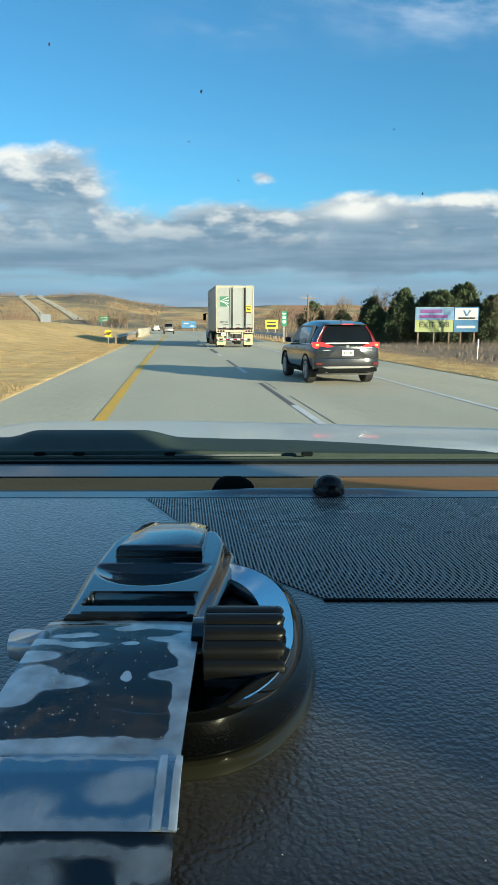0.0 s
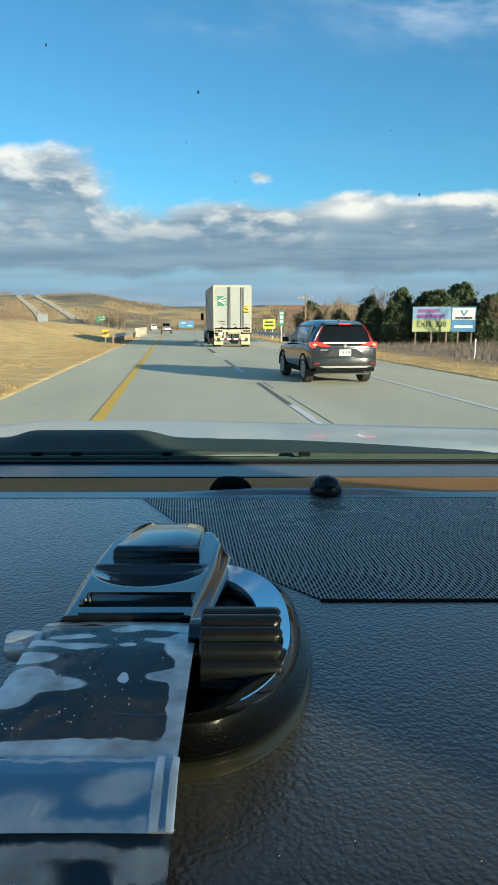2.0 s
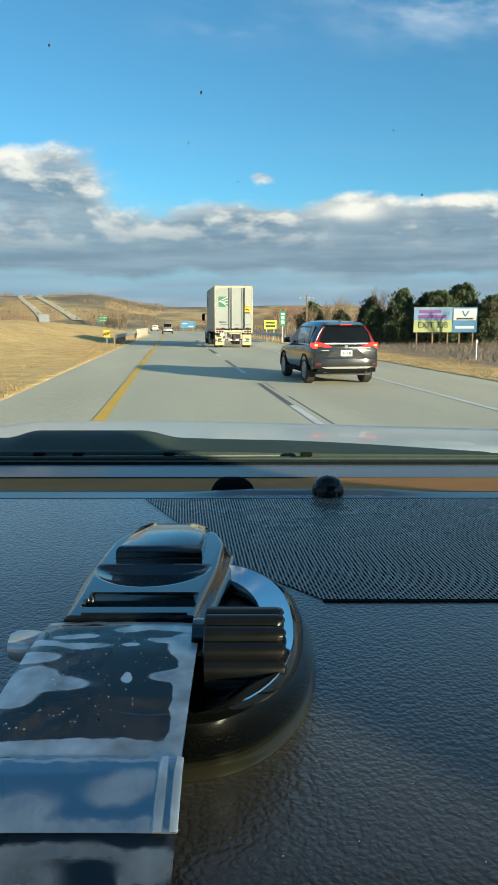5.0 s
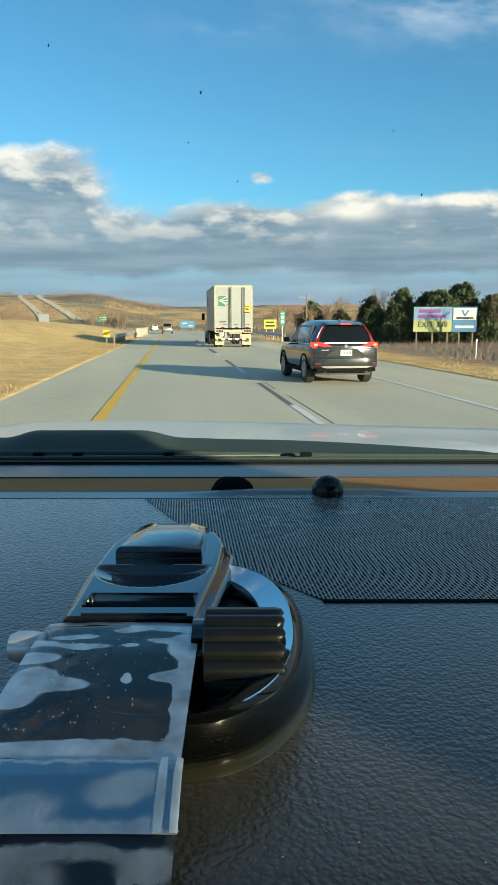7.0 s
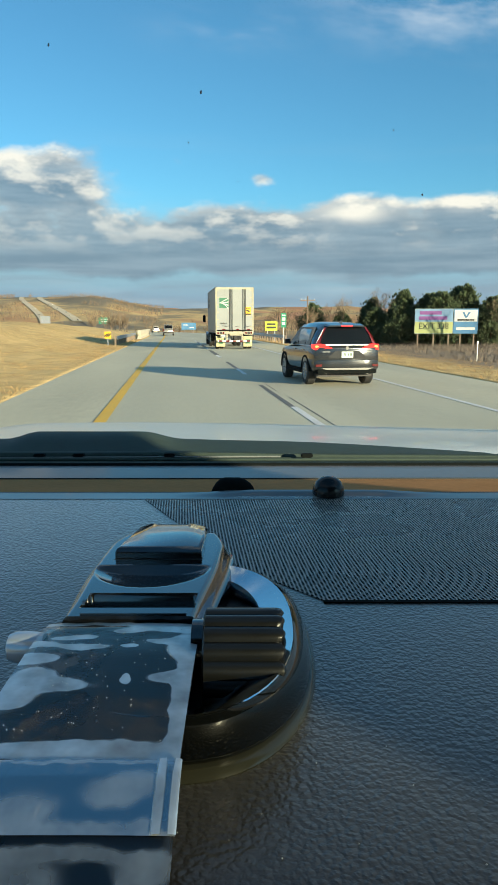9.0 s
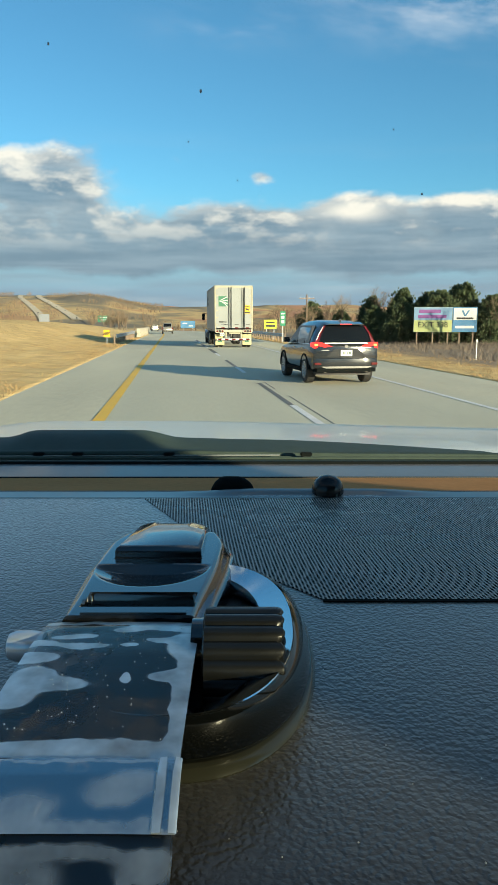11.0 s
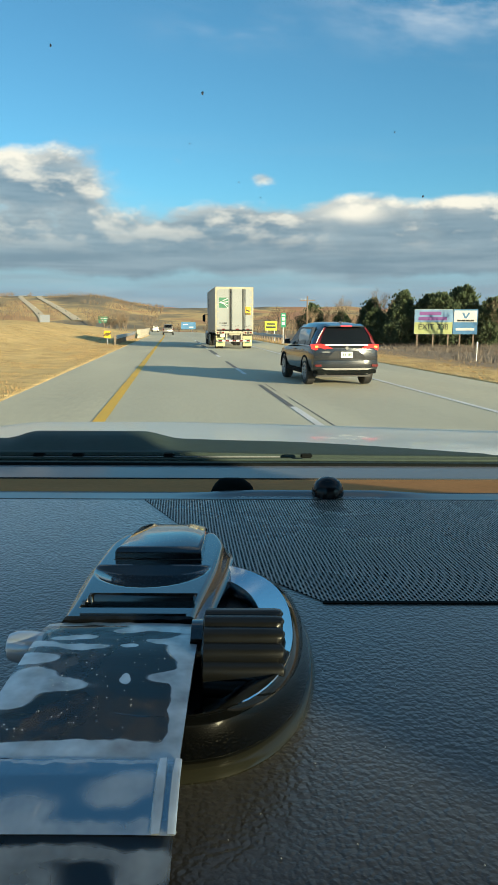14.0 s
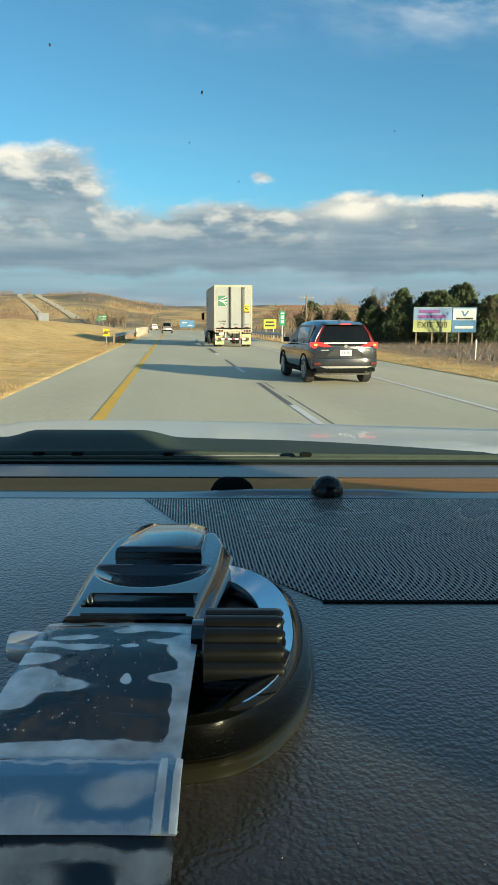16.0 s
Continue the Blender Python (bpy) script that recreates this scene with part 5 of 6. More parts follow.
def lorry(m):
    """A short box trailer behind a day-cab tractor; the doors stand at y = 0."""
    t = thing("semi_truck", m, "white box trailer truck with green square sign on its doors", "truck")
    W, L, Z0, Z1 = 1.30, 8.6, 1.16, 4.10
    for s in (-1, 1):
        wall = part("side_wall", box((0.05, L - 0.1, Z1 - Z0 - 0.10), (s * (W - 0.025), L / 2 + 0.05, (Z0 + Z1) / 2)), M["trailer"], t, "smooth white side wall")
        part("bottom_rail", box((0.06, L - 0.1, 0.16), (s * (W - 0.02), L / 2 + 0.05, Z0 + 0.02)), M["silver"], t, "riveted metal bottom rail", bevel=0.01)
        part("top_rail", box((0.06, L, 0.10), (s * (W - 0.02), L / 2, Z1 - 0.02)), M["silver"], t, "metal top rail", bevel=0.01)
        for i in range(7):
            part("side_marker", box((0.01, 0.12, 0.05), (s * (W + 0.012), 0.5 + i * 1.3, Z0 + 0.03)), M["red_lens"], t)
        part("corner_post", box((0.10, 0.12, Z1 - Z0), (s * (W - 0.05), 0.06, (Z0 + Z1) / 2)), M["frame_paint"], t, "cream painted door post", bevel=0.01)
        # hinges on post and fold
        for k in range(6):
            z = Z0 + 0.35 + k * 0.485
            part("hinge", box((0.20, 0.03, 0.06), (s * (W - 0.14), -0.012, z)), M["frame_paint"], t, "cream strap hinge", bevel=0.008)
        flap = part("mud_flap", box((0.62, 0.02, 0.72), (s * 0.93, 0.28, 0.52)), M["cream"], t, "cream mud flap with green square")
        part("flap_mark", box((0.30, 0.006, 0.28), (s * 0.93, 0.265, 0.50)), M["green"], flap)
        lamp_box = part("lamp_box", box((0.62, 0.08, 0.22), (s * 0.95, -0.01, Z0 - 0.07)), M["frame_paint"], t, "cream lamp panel", bevel=0.01)
        for dx in (-0.18, 0.18):
            part("round_lamp", rod((s * 0.95 + dx, -0.05, Z0 - 0.07), (s * 0.95 + dx, -0.075, Z0 - 0.07), 0.065, 20), M["red_lens"], lamp_box, "round red lamp", smooth=True)
        part("lamp_recess", box((0.16, 0.01, 0.15), (s * 0.95, -0.052, Z0 - 0.07)), M["dark_steel"], lamp_box)
        part("guard_post", box((0.10, 0.08, 0.55), (s * 0.52, 0.10, 0.80)), M["frame_paint"], t, "cream upright of the rear guard", bevel=0.008)
        wheel(t, s * 1.12, 1.05, 0.50, 0.26, 0, M["silver"], dual=True)
        part("frame_rail", box((0.10, L - 0.3, 0.22), (s * 0.42, L / 2, Z0 - 0.20)), M["dark_steel"], t)
        part("landing_leg", box((0.12, 0.12, 0.80), (s * 0.75, 6.0, 0.72)), M["dark_steel"], t)
    part("trailer_roof", box((2 * W - 0.04, L, 0.03), (0, L / 2, Z1 + 0.02)), M["trailer"], t)
    part("front_wall", box((2 * W - 0.1, 0.05, Z1 - Z0), (0, L - 0.02, (Z0 + Z1) / 2)), M["trailer"], t)
    part("trailer_floor", box((2 * W - 0.1, L - 0.1, 0.12), (0, L / 2, Z0 + 0.0)), M["dark_steel"], t)
    part("header", box((2 * W - 0.2, 0.10, 0.13), (0, 0.05, Z1 - 0.05)), M["frame_paint"], t, "cream beam over the doors", bevel=0.01)
    part("rear_sill", box((2 * W - 0.02, 0.14, 0.16), (0, 0.03, Z0 - 0.05)), M["frame_paint"], t, "cream beam under the doors", bevel=0.01)
    for s, x0, x1 in ((-1, -1.19, -0.28), (0, -0.22, 0.62), (1, 0.68, 1.19)):
        door = part("door", box((x1 - x0, 0.05, Z1 - Z0 - 0.25), ((x0 + x1) / 2, 0.02, (Z0 + Z1) / 2 + 0.01)), M["trailer"], t, "white trailer door panel", bevel=0.006)
        part("kick_mark", box((0.22, 0.004, 0.07), ((x0 + x1) / 2, -0.008, Z0 + 0.16)), M["red_lens"], door, "red reflective strip")
    for x in (-0.34, -0.16, 0.56, 0.74):
        part("lock_rod", rod((x, -0.03, Z0 + 0.05), (x, -0.03, Z1 - 0.10), 0.018, 10), M["dark_steel"], t, "dark locking rod", smooth=True)
        part("rod_keeper", box((0.09, 0.04, 0.10), (x, -0.02, Z0 + 0.03)), M["dark_steel"], t, bevel=0.008)
    for x in (-0.25, 0.65):
        for k in range(6):
            part("fold_hinge", box((0.16, 0.025, 0.05), (x - 0.12, -0.015, Z0 + 0.40 + k * 0.46)), M["trailer"], t, bevel=0.006)
    for x in (-0.55, 0.18, 0.95):
        part("lock_handle", rod((x - 0.14, -0.05, Z0 + 0.36), (x + 0.14, -0.05, Z0 + 0.39), 0.016, 8), M["dark_steel"], t, "dark lever handle")
    swoosh_logo(t, (-0.72, -0.007, 3.08), 0.62, 0.68, M["green"], M["sign_white"])
    sign = part("warning_sign", box((0.40, 0.006, 0.56), (0.92, -0.010, 2.55)), M["warn"], t, "yellow warning sign with dark bars")
    part("sign_bar", box((0.36, 0.004, 0.10), (0.92, -0.015, 2.34)), M["ink"], sign)
    part("sign_bar", box((0.30, 0.004, 0.05), (0.92, -0.015, 2.74)), M["ink"], sign)
    part("sign_mark", box((0.26, 0.004, 0.10), (0.92, -0.015, 2.56), turn=pose(0, 0, 0, 0, 20, 0)), M["ink"], sign)
    for k in range(7):
        part("fleet_bar", box((0.05, 0.004, 0.10), (-0.98 + k * 0.075, -0.007, 1.72)), M["ink"], t)
    part("fleet_bar_small", box((0.30, 0.004, 0.05), (-0.72, -0.007, 1.56)), M["slate"], t)
    # sign on the left wall: plain square and bars in place of a name
    swoosh_logo(t, (-W - 0.001, 7.65, 3.30), 0.55, 0.80, M["slate"], M["trailer"], "x", -1)
    for k in range(2):
        part("name_bar", box((0.006, 1.0, 0.26), (-W - 0.004, 6.75, 3.42 - k * 0.36)), M["slate"], t, "grey bar in place of a name")
    # rear guard with red and white bands
    guard = part("guard_bar", box((2.3, 0.08, 0.12), (0, 0.06, 0.54)), M["sign_white"], t, "rear guard bar with red and white bands", bevel=0.01)
    for k in range(5):
        part("red_band", box((0.24, 0.086, 0.10), (-0.96 + k * 0.48, 0.06, 0.54)), M["red_lens"], guard)
    plate = part("number_plate", box((0.32, 0.012, 0.17), (-0.80, -0.02, Z0 - 0.28)), M["plate"], t, "pale number plate")
    for k in range(5):
        part("plate_bar", box((0.03, 0.004, 0.07), (-0.90 + k * 0.05, -0.028, Z0 - 0.29)), M["plate_ink"], plate)
    part("axle_beam", rod((-1.0, 1.05, 0.5), (1.0, 1.05, 0.5), 0.08, 12), M["dark_steel"], t)
    part("coupler_tray", box((0.75, 0.35, 0.14), (0.05, 0.25, 0.98)), M["frame_paint"], t, "cream step above the axle", bevel=0.01)
    part("pintle", box((0.16, 0.22, 0.16), (0.05, 0.10, 0.80)), M["dark_steel"], t)
    # tractor
    cab = part("cab", loft([[(-1.15, y, z0), (1.15, y, z0), (1.15 * k, y, z1), (-1.15 * k, y, z1)] for y, z0, z1, k in ((9.55, 0.95, 2.75, 0.94), (10.2, 0.95, 2.85, 0.93), (10.75, 0.95, 2.75, 0.92), (11.15, 0.95, 1.95, 0.95))]), M["cab"], t, "pale blue-white day cab", bevel=0.04)
    part("cab_window", box((1.5, 0.02, 0.55), (0, 9.54, 2.25)), M["dark_glass"], cab, "dark rear cab window")
    part("engine_hood", loft([[(-w, y, z0), (w, y, z0), (w * 0.92, y, z1), (-w * 0.92, y, z1)] for y, w, z0, z1 in ((11.1, 1.10, 0.80, 1.85), (12.3, 0.95, 0.75, 1.68), (13.0, 0.85, 0.70, 1.50))]), M["cab"], t, "pale engine hood", bevel=0.05)
    part("chassis", box((0.9, 5.4, 0.25), (0, 10.2, 0.78)), M["dark_steel"], t)
    for s in (-1, 1):
        wheel(t, s * 1.12, 8.1, 0.50, 0.26, 0, M["silver"], dual=True)
        wheel(t, s * 1.08, 12.2, 0.50, 0.28, 0, M["silver"])
        part("front_fender", loft([[(s * x, 12.2 + 0.62 * math.cos(a), 0.5 + 0.62 * math.sin(a)) for x in (0.85, 1.24)] + [(s * x, 12.2 + 0.56 * math.cos(a), 0.5 + 0.56 * math.sin(a)) for x in (1.24, 0.85)] for a in [math.pi * k / 12 for k in range(13)]]), M["cab"], t, "pale front fender")
        part("fuel_tank", rod((s * 1.02, 9.3, 0.72), (s * 1.02, 10.7, 0.72), 0.32, 20), M["silver"], t, "metal fuel tank", smooth=True)
        part("mirror_arm", rod((s * 1.1, 10.9, 2.45), (s * 1.45, 10.95, 2.45), 0.02, 8), M["dark_steel"], t)
        part("mirror", box((0.24, 0.10, 0.55), (s * 1.45, 10.95, 2.15)), M["black_trim"], t, "tall black mirror", bevel=0.03)
    part("exhaust_stack", rod((-1.12, 9.30, 0.9), (-1.12, 9.30, 3.7), 0.07, 14), M["silver"], t, "upright exhaust stack", smooth=True)
    side = part("side_box", box((0.06, 0.75, 0.55), (-1.20, 7.1, 0.62)), M["frame_paint"], t, "cream side panel with diamond placard")
    part("placard", box((0.01, 0.26, 0.26), (-1.236, 7.1, 0.64), turn=pose(0, 0, 0, 45, 0, 0)), M["sign_white"], side)
    return t


def far_car(name, m, paint, label, tall=1.5, tailgate=False):
    """A car far off: body, cabin, windows, lamps and wheels."""
    c = thing(name, m, label, "car")
    part("body", loft([body_ring(y, w, 0.3, zb) for y, w, zb in ((0, 0.78, 0.85), (0.1, 0.88, 0.95), (1.2, 0.9, 0.97), (3.2, 0.9, 0.92), (4.3, 0.85, 0.82), (4.55, 0.65, 0.65))]), paint, c, smooth=True)
    part("cabin", loft([[(-0.78, y, z0), (0.78, y, z0), (0.62, y, z1), (-0.62, y, z1)] for y, z0, z1 in ((0.15, 0.95, 1.1), (0.4, 0.95, tall - 0.03), (2.2, 0.95, tall), (3.3, 0.9, 0.95))]), paint, c, bevel=0.03)
    part("rear_window", loft([[(-0.62, 0.14, 1.05), (0.62, 0.14, 1.05), (0.55, 0.32, tall - 0.12), (-0.55, 0.32, tall - 0.12)], [(-0.62, 0.2, 1.05), (0.62, 0.2, 1.05), (0.55, 0.4, tall - 0.12), (-0.55, 0.4, tall - 0.12)]]), M["dark_glass"], c)
    for s in (-1, 1):
        part("side_window", loft([[(s * 0.79, 0.6, 1.0), (s * 0.66, 0.8, tall - 0.08), (s * 0.66, 2.1, tall - 0.08), (s * 0.79, 2.9, 1.0)], [(s * 0.74, 0.6, 1.0), (s * 0.62, 0.8, tall - 0.08), (s * 0.62, 2.1, tall - 0.08), (s * 0.74, 2.9, 1.0)]]), M["dark_glass"], c)
        part("tail_lamp", box((0.16, 0.05, 0.28), (s * 0.76, 0.01, 0.86)), M["red_lens"], c)
        for y in (0.85, 3.5):
            wheel(c, s * 0.78, y, 0.33, 0.22, 6, M["alloy"])
    part("number_plate", box((0.3, 0.01, 0.15), (0, -0.005, 0.72)), M["plate"], c)
    part("bumper", box((1.6, 0.12, 0.18), (0, 0.03, 0.46)), M["black_trim"], c, bevel=0.03)
    return c


crossover(pose(4.50, 17.6, 0.006, 0, 0, 3.0))
lorry(pose(4.15, 47.0, 0.006, 0, 0, 0.6))
far_car("pickup_car", pose(-0.6 + centre(112), 112, road_z(112) + 0.006, 0, 0, 1), M["silver"], "pale silver car far ahead in the inner lane", 1.75)
far_car("white_car", pose(0.4 + centre(190), 190, road_z(190) + 0.006, 0, 0, 6), M["hood"], "white car far ahead on the bend", 1.6)
far_car("oncoming_van", pose(-39 + centre(205), 205, land(-39 + centre(205), 205) + 0.3, 0, 0, 183), M["navy_paint"], "dark blue van on the opposing carriageway", 1.8)
far_car("oncoming_red_car", pose(-36 + centre(255), 255, land(-36 + centre(255), 255) + 0.3, 0, 0, 184), M["red_paint"], "red car on the opposing carriageway", 1.5)
far_car("oncoming_white_car", pose(-39 + centre(330), 330, land(-39 + centre(330), 330) + 0.5, 0, 0, 186), M["hood"], "white car far off on the opposing carriageway", 1.6)
FAR_CARS = [o for o in scene.objects if o.name.startswith(("white_car", "oncoming_van", "oncoming_white_car", "pickup_car"))]
for i, (u, y) in enumerate(((3.5, 420), (0.5, 520), (3.5, 900), (0.5, 990), (4.0, 1080), (-36, 880), (-40, 1010), (-36, 1150), (0.5, 1180), (4, 1290))):
    x = u + centre(y)
    z = (road_z(y) + 0.01) if y < 880 and u > -20 else land(x, y) + 1.0
    copy_thing(FAR_CARS[i % len(FAR_CARS)], pose(x, y, z, 2 if y > 800 else 0, 0, 9 if u > -20 else 189))

# ---- roadside ----
def limb(bm, a, b, r0, r1, n):
    ax = (b - a).normalized()
    t = ax.orthogonal().normalized()
    u = ax.cross(t)
    ra = [bm.verts.new(a + (t * math.cos(k * 2 * math.pi / n) + u * math.sin(k * 2 * math.pi / n)) * r0) for k in range(n)]
    rb = [bm.verts.new(b + (t * math.cos(k * 2 * math.pi / n) + u * math.sin(k * 2 * math.pi / n)) * r1) for k in range(n)]
    for k in range(n):
        bm.faces.new((ra[k], ra[(k + 1) % n], rb[(k + 1) % n], rb[k]))


def bare_tree(seed, height, m, label, spread=1.0, multi=1):
    """A leafless tree: forked trunk and limbs, and fine twigs for a crown."""
    rng = random.Random(seed)
    t = thing("bare_tree", m, label, "tree", "bare trees beside the road")
    wood, fine = bmesh.new(), bmesh.new()

    def grow(p, d, length, r, level):
        q = p + d * length
        mid = p + d * length * 0.5 + Vector((rng.uniform(-1, 1), rng.uniform(-1, 1), 0)) * length * 0.06
        dest, n = (wood, 6 if level < 2 else 4) if level < 3 else (fine, 3)
        limb(dest, p, mid, r, r * 0.85, n)
        limb(dest, mid, q, r * 0.85, r * 0.62, n)
        if level >= 6:
            return
        for k in range(rng.choice((2, 3, 3)) if level else rng.choice((3, 4))):
            tilt = rng.uniform(0.3, 0.75) * spread * (0.8 if level == 0 else 1)
            axis = d.orthogonal().normalized()
            axis.rotate(Matrix.Rotation(rng.uniform(0, 2 * math.pi), 3, d))
            nd = d.copy()
            nd.rotate(Matrix.Rotation(tilt, 3, axis))
            nd = (nd + Vector((0, 0, 0.18))).normalized()
            grow(p.lerp(q, rng.uniform(0.55, 1.0)), nd, length * rng.uniform(0.60, 0.82), max(r * rng.uniform(0.48, 0.6), 0.006), level + 1)

    for k in range(multi):
        a = rng.uniform(0, 6.28)
        d = Vector((0.25 * math.cos(a), 0.25 * math.sin(a), 1)).normalized() if multi > 1 else Vector((rng.uniform(-.06, .06), rng.uniform(-.06, .06), 1)).normalized()
        grow(Vector((0.2 * math.cos(a) * (multi > 1), 0.2 * math.sin(a) * (multi > 1), -0.2)), d, height * 0.25, height * 0.020 / multi ** 0.4, 0)
    part("trunk", wood, M["bark"], t, "grey-brown trunk and limbs")
    part("crown", fine, M["twig"], t, "fine bare twigs")
    return t


def cedar_tree(seed, height, m, label):
    """An evergreen of many small ragged sprays round a trunk."""
    rng = random.Random(seed)
    t = thing("cedar_tree", m, label, "tree", "evergreens beside the road")
    part("trunk", rod((0, 0, -0.3), (0, 0, height * 0.9), height * 0.025, 7, r2=0.02), M["bark"], t)
    bm = bmesh.new()
    lumps = [(Vector((0, 0, height * 0.46)), height * 0.27, height * 0.44)]
    for k in range(16):
        h = 0.10 + 0.80 * k / 15 + rng.uniform(-0.03, 0.03)
        a = 2.4 * k + rng.uniform(-0.5, 0.5)
        o = height * 0.31 * (1 - h) ** 0.7 * rng.uniform(0.7, 1.25)
        w = height * (0.06 + 0.15 * (1 - h)) * rng.uniform(0.8, 1.2)
        lumps.append((Vector((o * math.cos(a), o * math.sin(a), height * h)), w, w * rng.uniform(0.8, 1.3)))
    for _ in range(8500):
        c0, rx, rz = rng.choice(lumps)
        d = Vector((rng.gauss(0, 1), rng.gauss(0, 1), rng.gauss(0, 1))).normalized()
        k = rng.uniform(0.70, 1.22)
        c = c0 + Vector((d.x * rx, d.y * rx, d.z * rz)) * k
        if c.z < 0.1:
            continue
        out = (d + Vector((0, 0, 0.5))).normalized()
        s = height * rng.uniform(0.008, 0.026)
        side = out.orthogonal().normalized()
        side.rotate(Matrix.Rotation(rng.uniform(0, 6.28), 3, out))
        v = [bm.verts.new(p) for p in (c + out * s * 1.8, c + side * s * 0.7, c - out * s, c - side * s * 0.7 + out.cross(side) * s * 0.5)]
        bm.faces.new((v[0], v[1], v[2]))
        bm.faces.new((v[0], v[2], v[3]))
    part("crown", bm, M["cedar"], t, "dense dark green sprays")
    return t


def on_land(x, y, turn=0.0, s=1.0, sink=0.0):
    return pose(x, y, land(x, y) - sink, 0, 0, turn) @ Matrix.Diagonal((s, s, s, 1))


rng = random.Random(5)
TREES = [bare_tree(11 + k, h, on_land(*at), lab, sp, mu) for k, (h, at, lab, sp, mu) in enumerate((
    (9.0, (27, 118), "tall bare grey-brown tree at the field edge", 1.0, 1),
    (8.0, (34, 104), "bare tree with wide open crown", 1.25, 1),
    (6.5, (41, 98), "bare many-stemmed tree in brown brush", 1.0, 3),
    (10.0, (22, 140), "tall slender bare tree behind the guard rail", 0.85, 1)))]
spots = []
for i in range(70):
    y = rng.uniform(95, 210)
    x = 16 + (y - 90) * 0.10 + rng.uniform(0, 50) * (0.6 + y / 200)
    spots.append((x, y))
for i in range(14):
    spots.append((rng.uniform(-16, -4) + centre(230), rng.uniform(215, 260)))
spots += [(37.8, 76), (40, 79), (43, 84)]
for i, (x, y) in enumerate(spots):
    src = TREES[i % 4]
    c = copy_thing(src, pose(x, y, land(x, y) - 0.1, 0, 0, rng.uniform(0, 360)))
    k = rng.uniform(0.8, 1.35)
    c.scale = (k, k, k * rng.uniform(0.85, 1.1))
CEDARS = [cedar_tree(3 + k, h, on_land(x, y), "dark green cedar at the edge of the field") for k, (h, x, y) in enumerate(((7.0, 35, 88), (5.8, 31.0, 92), (8.0, 39, 90)))]
for i, (x, y, k) in enumerate(((28.2, 95, 0.75), (42.5, 92, 0.9), (33, 98, 1.0), (37.5, 99, 1.1), (45.5, 96, 1.1), (22.5, 110, 0.8), (25.6, 104, .7), (48, 90, 0.95), (30.2, 104, .9), (41, 86, 0.9), (43.5, 88, 1.1), (46.5, 87, 1.15), (50, 93, 1.2), (36.5, 93, 0.95), (39.5, 95, 1.0))):
    c = copy_thing(CEDARS[i % 3], pose(x, y, land(x, y) - 0.1, 0, 0, 60 * i))
    c.scale = (k, k, k)


def brush_belt():
    """Leafless brush and tall dead weeds along the outer fence line."""
    rng = random.Random(8)
    vs, fs = [], []
    for i in range(60000):
        y = rng.uniform(28, 170)
        x = RIGHT_EDGE + 6 + (y - 28) * 0.08 + 30 * rng.random() * (0.4 + y / 120)
        if rng.random() > 0.35 + 0.6 * sstep(2, 12, x - RIGHT_EDGE - 6 - (y - 28) * 0.08) + 0.5 * noise.noise((x / 8, y / 8, 7)):
            continue
        h = rng.uniform(0.2, 0.9) * (0.6 + 0.5 * noise.noise((x / 6, y / 6, 0)))
        a = rng.uniform(0, 6.28)
        w = rng.uniform(0.012, 0.035)
        dx, dy = math.cos(a) * w, math.sin(a) * w
        lx, ly = rng.gauss(0, 0.25) * h, rng.gauss(0, 0.25) * h
        z = land(x, y) - 0.1
        k = len(vs)
        vs += [(x - dx, y - dy, z), (x + dx, y + dy, z), (x + lx, y + ly, z + h)]
        fs.append((k, k + 1, k + 2))
    me = bpy.data.meshes.new("brush")
    me.from_pydata(vs, [], fs)
    me.materials.append(M["brush"])
    return tagged(new("brush", me), "brown leafless brush and dead weeds", "brush", kind="stuff")


brush_belt()


def grass_blades():
    """Dry grass along both edges of the pavement."""
    rng = random.Random(9)
    vs, fs = [], []
    for i in range(60000):
        y = 10 + 70 * rng.random() ** 1.5
        if rng.random() < 0.6:
            x = LEFT_EDGE - 0.05 - abs(rng.gauss(0, 4.5)) + centre(y)
        else:
            x = RIGHT_EDGE + 0.05 + abs(rng.gauss(0, 3.5)) + centre(y)
        h = rng.uniform(0.03, 0.10) * (0.75 + 0.7 * noise.noise((x / 2.5, y / 2.5, 3)))
        a = rng.uniform(0, 6.28)
        w = rng.uniform(0.006, 0.014) * (1 + y / 40)
        z = land(x, y) - 0.02
        k = len(vs)
        vs += [(x - math.cos(a) * w, y - math.sin(a) * w, z), (x + math.cos(a) * w, y + math.sin(a) * w, z), (x + rng.gauss(0, .5) * h, y + rng.gauss(0, .5) * h, z + h)]
        fs.append((k, k + 1, k + 2))
    me = bpy.data.meshes.new("grass")
    me.from_pydata(vs, [], fs)
    me.materials.append(M["straw"])
    return tagged(new("grass", me), "golden dry grass along the pavement edge", "grass", kind="stuff")


grass_blades()


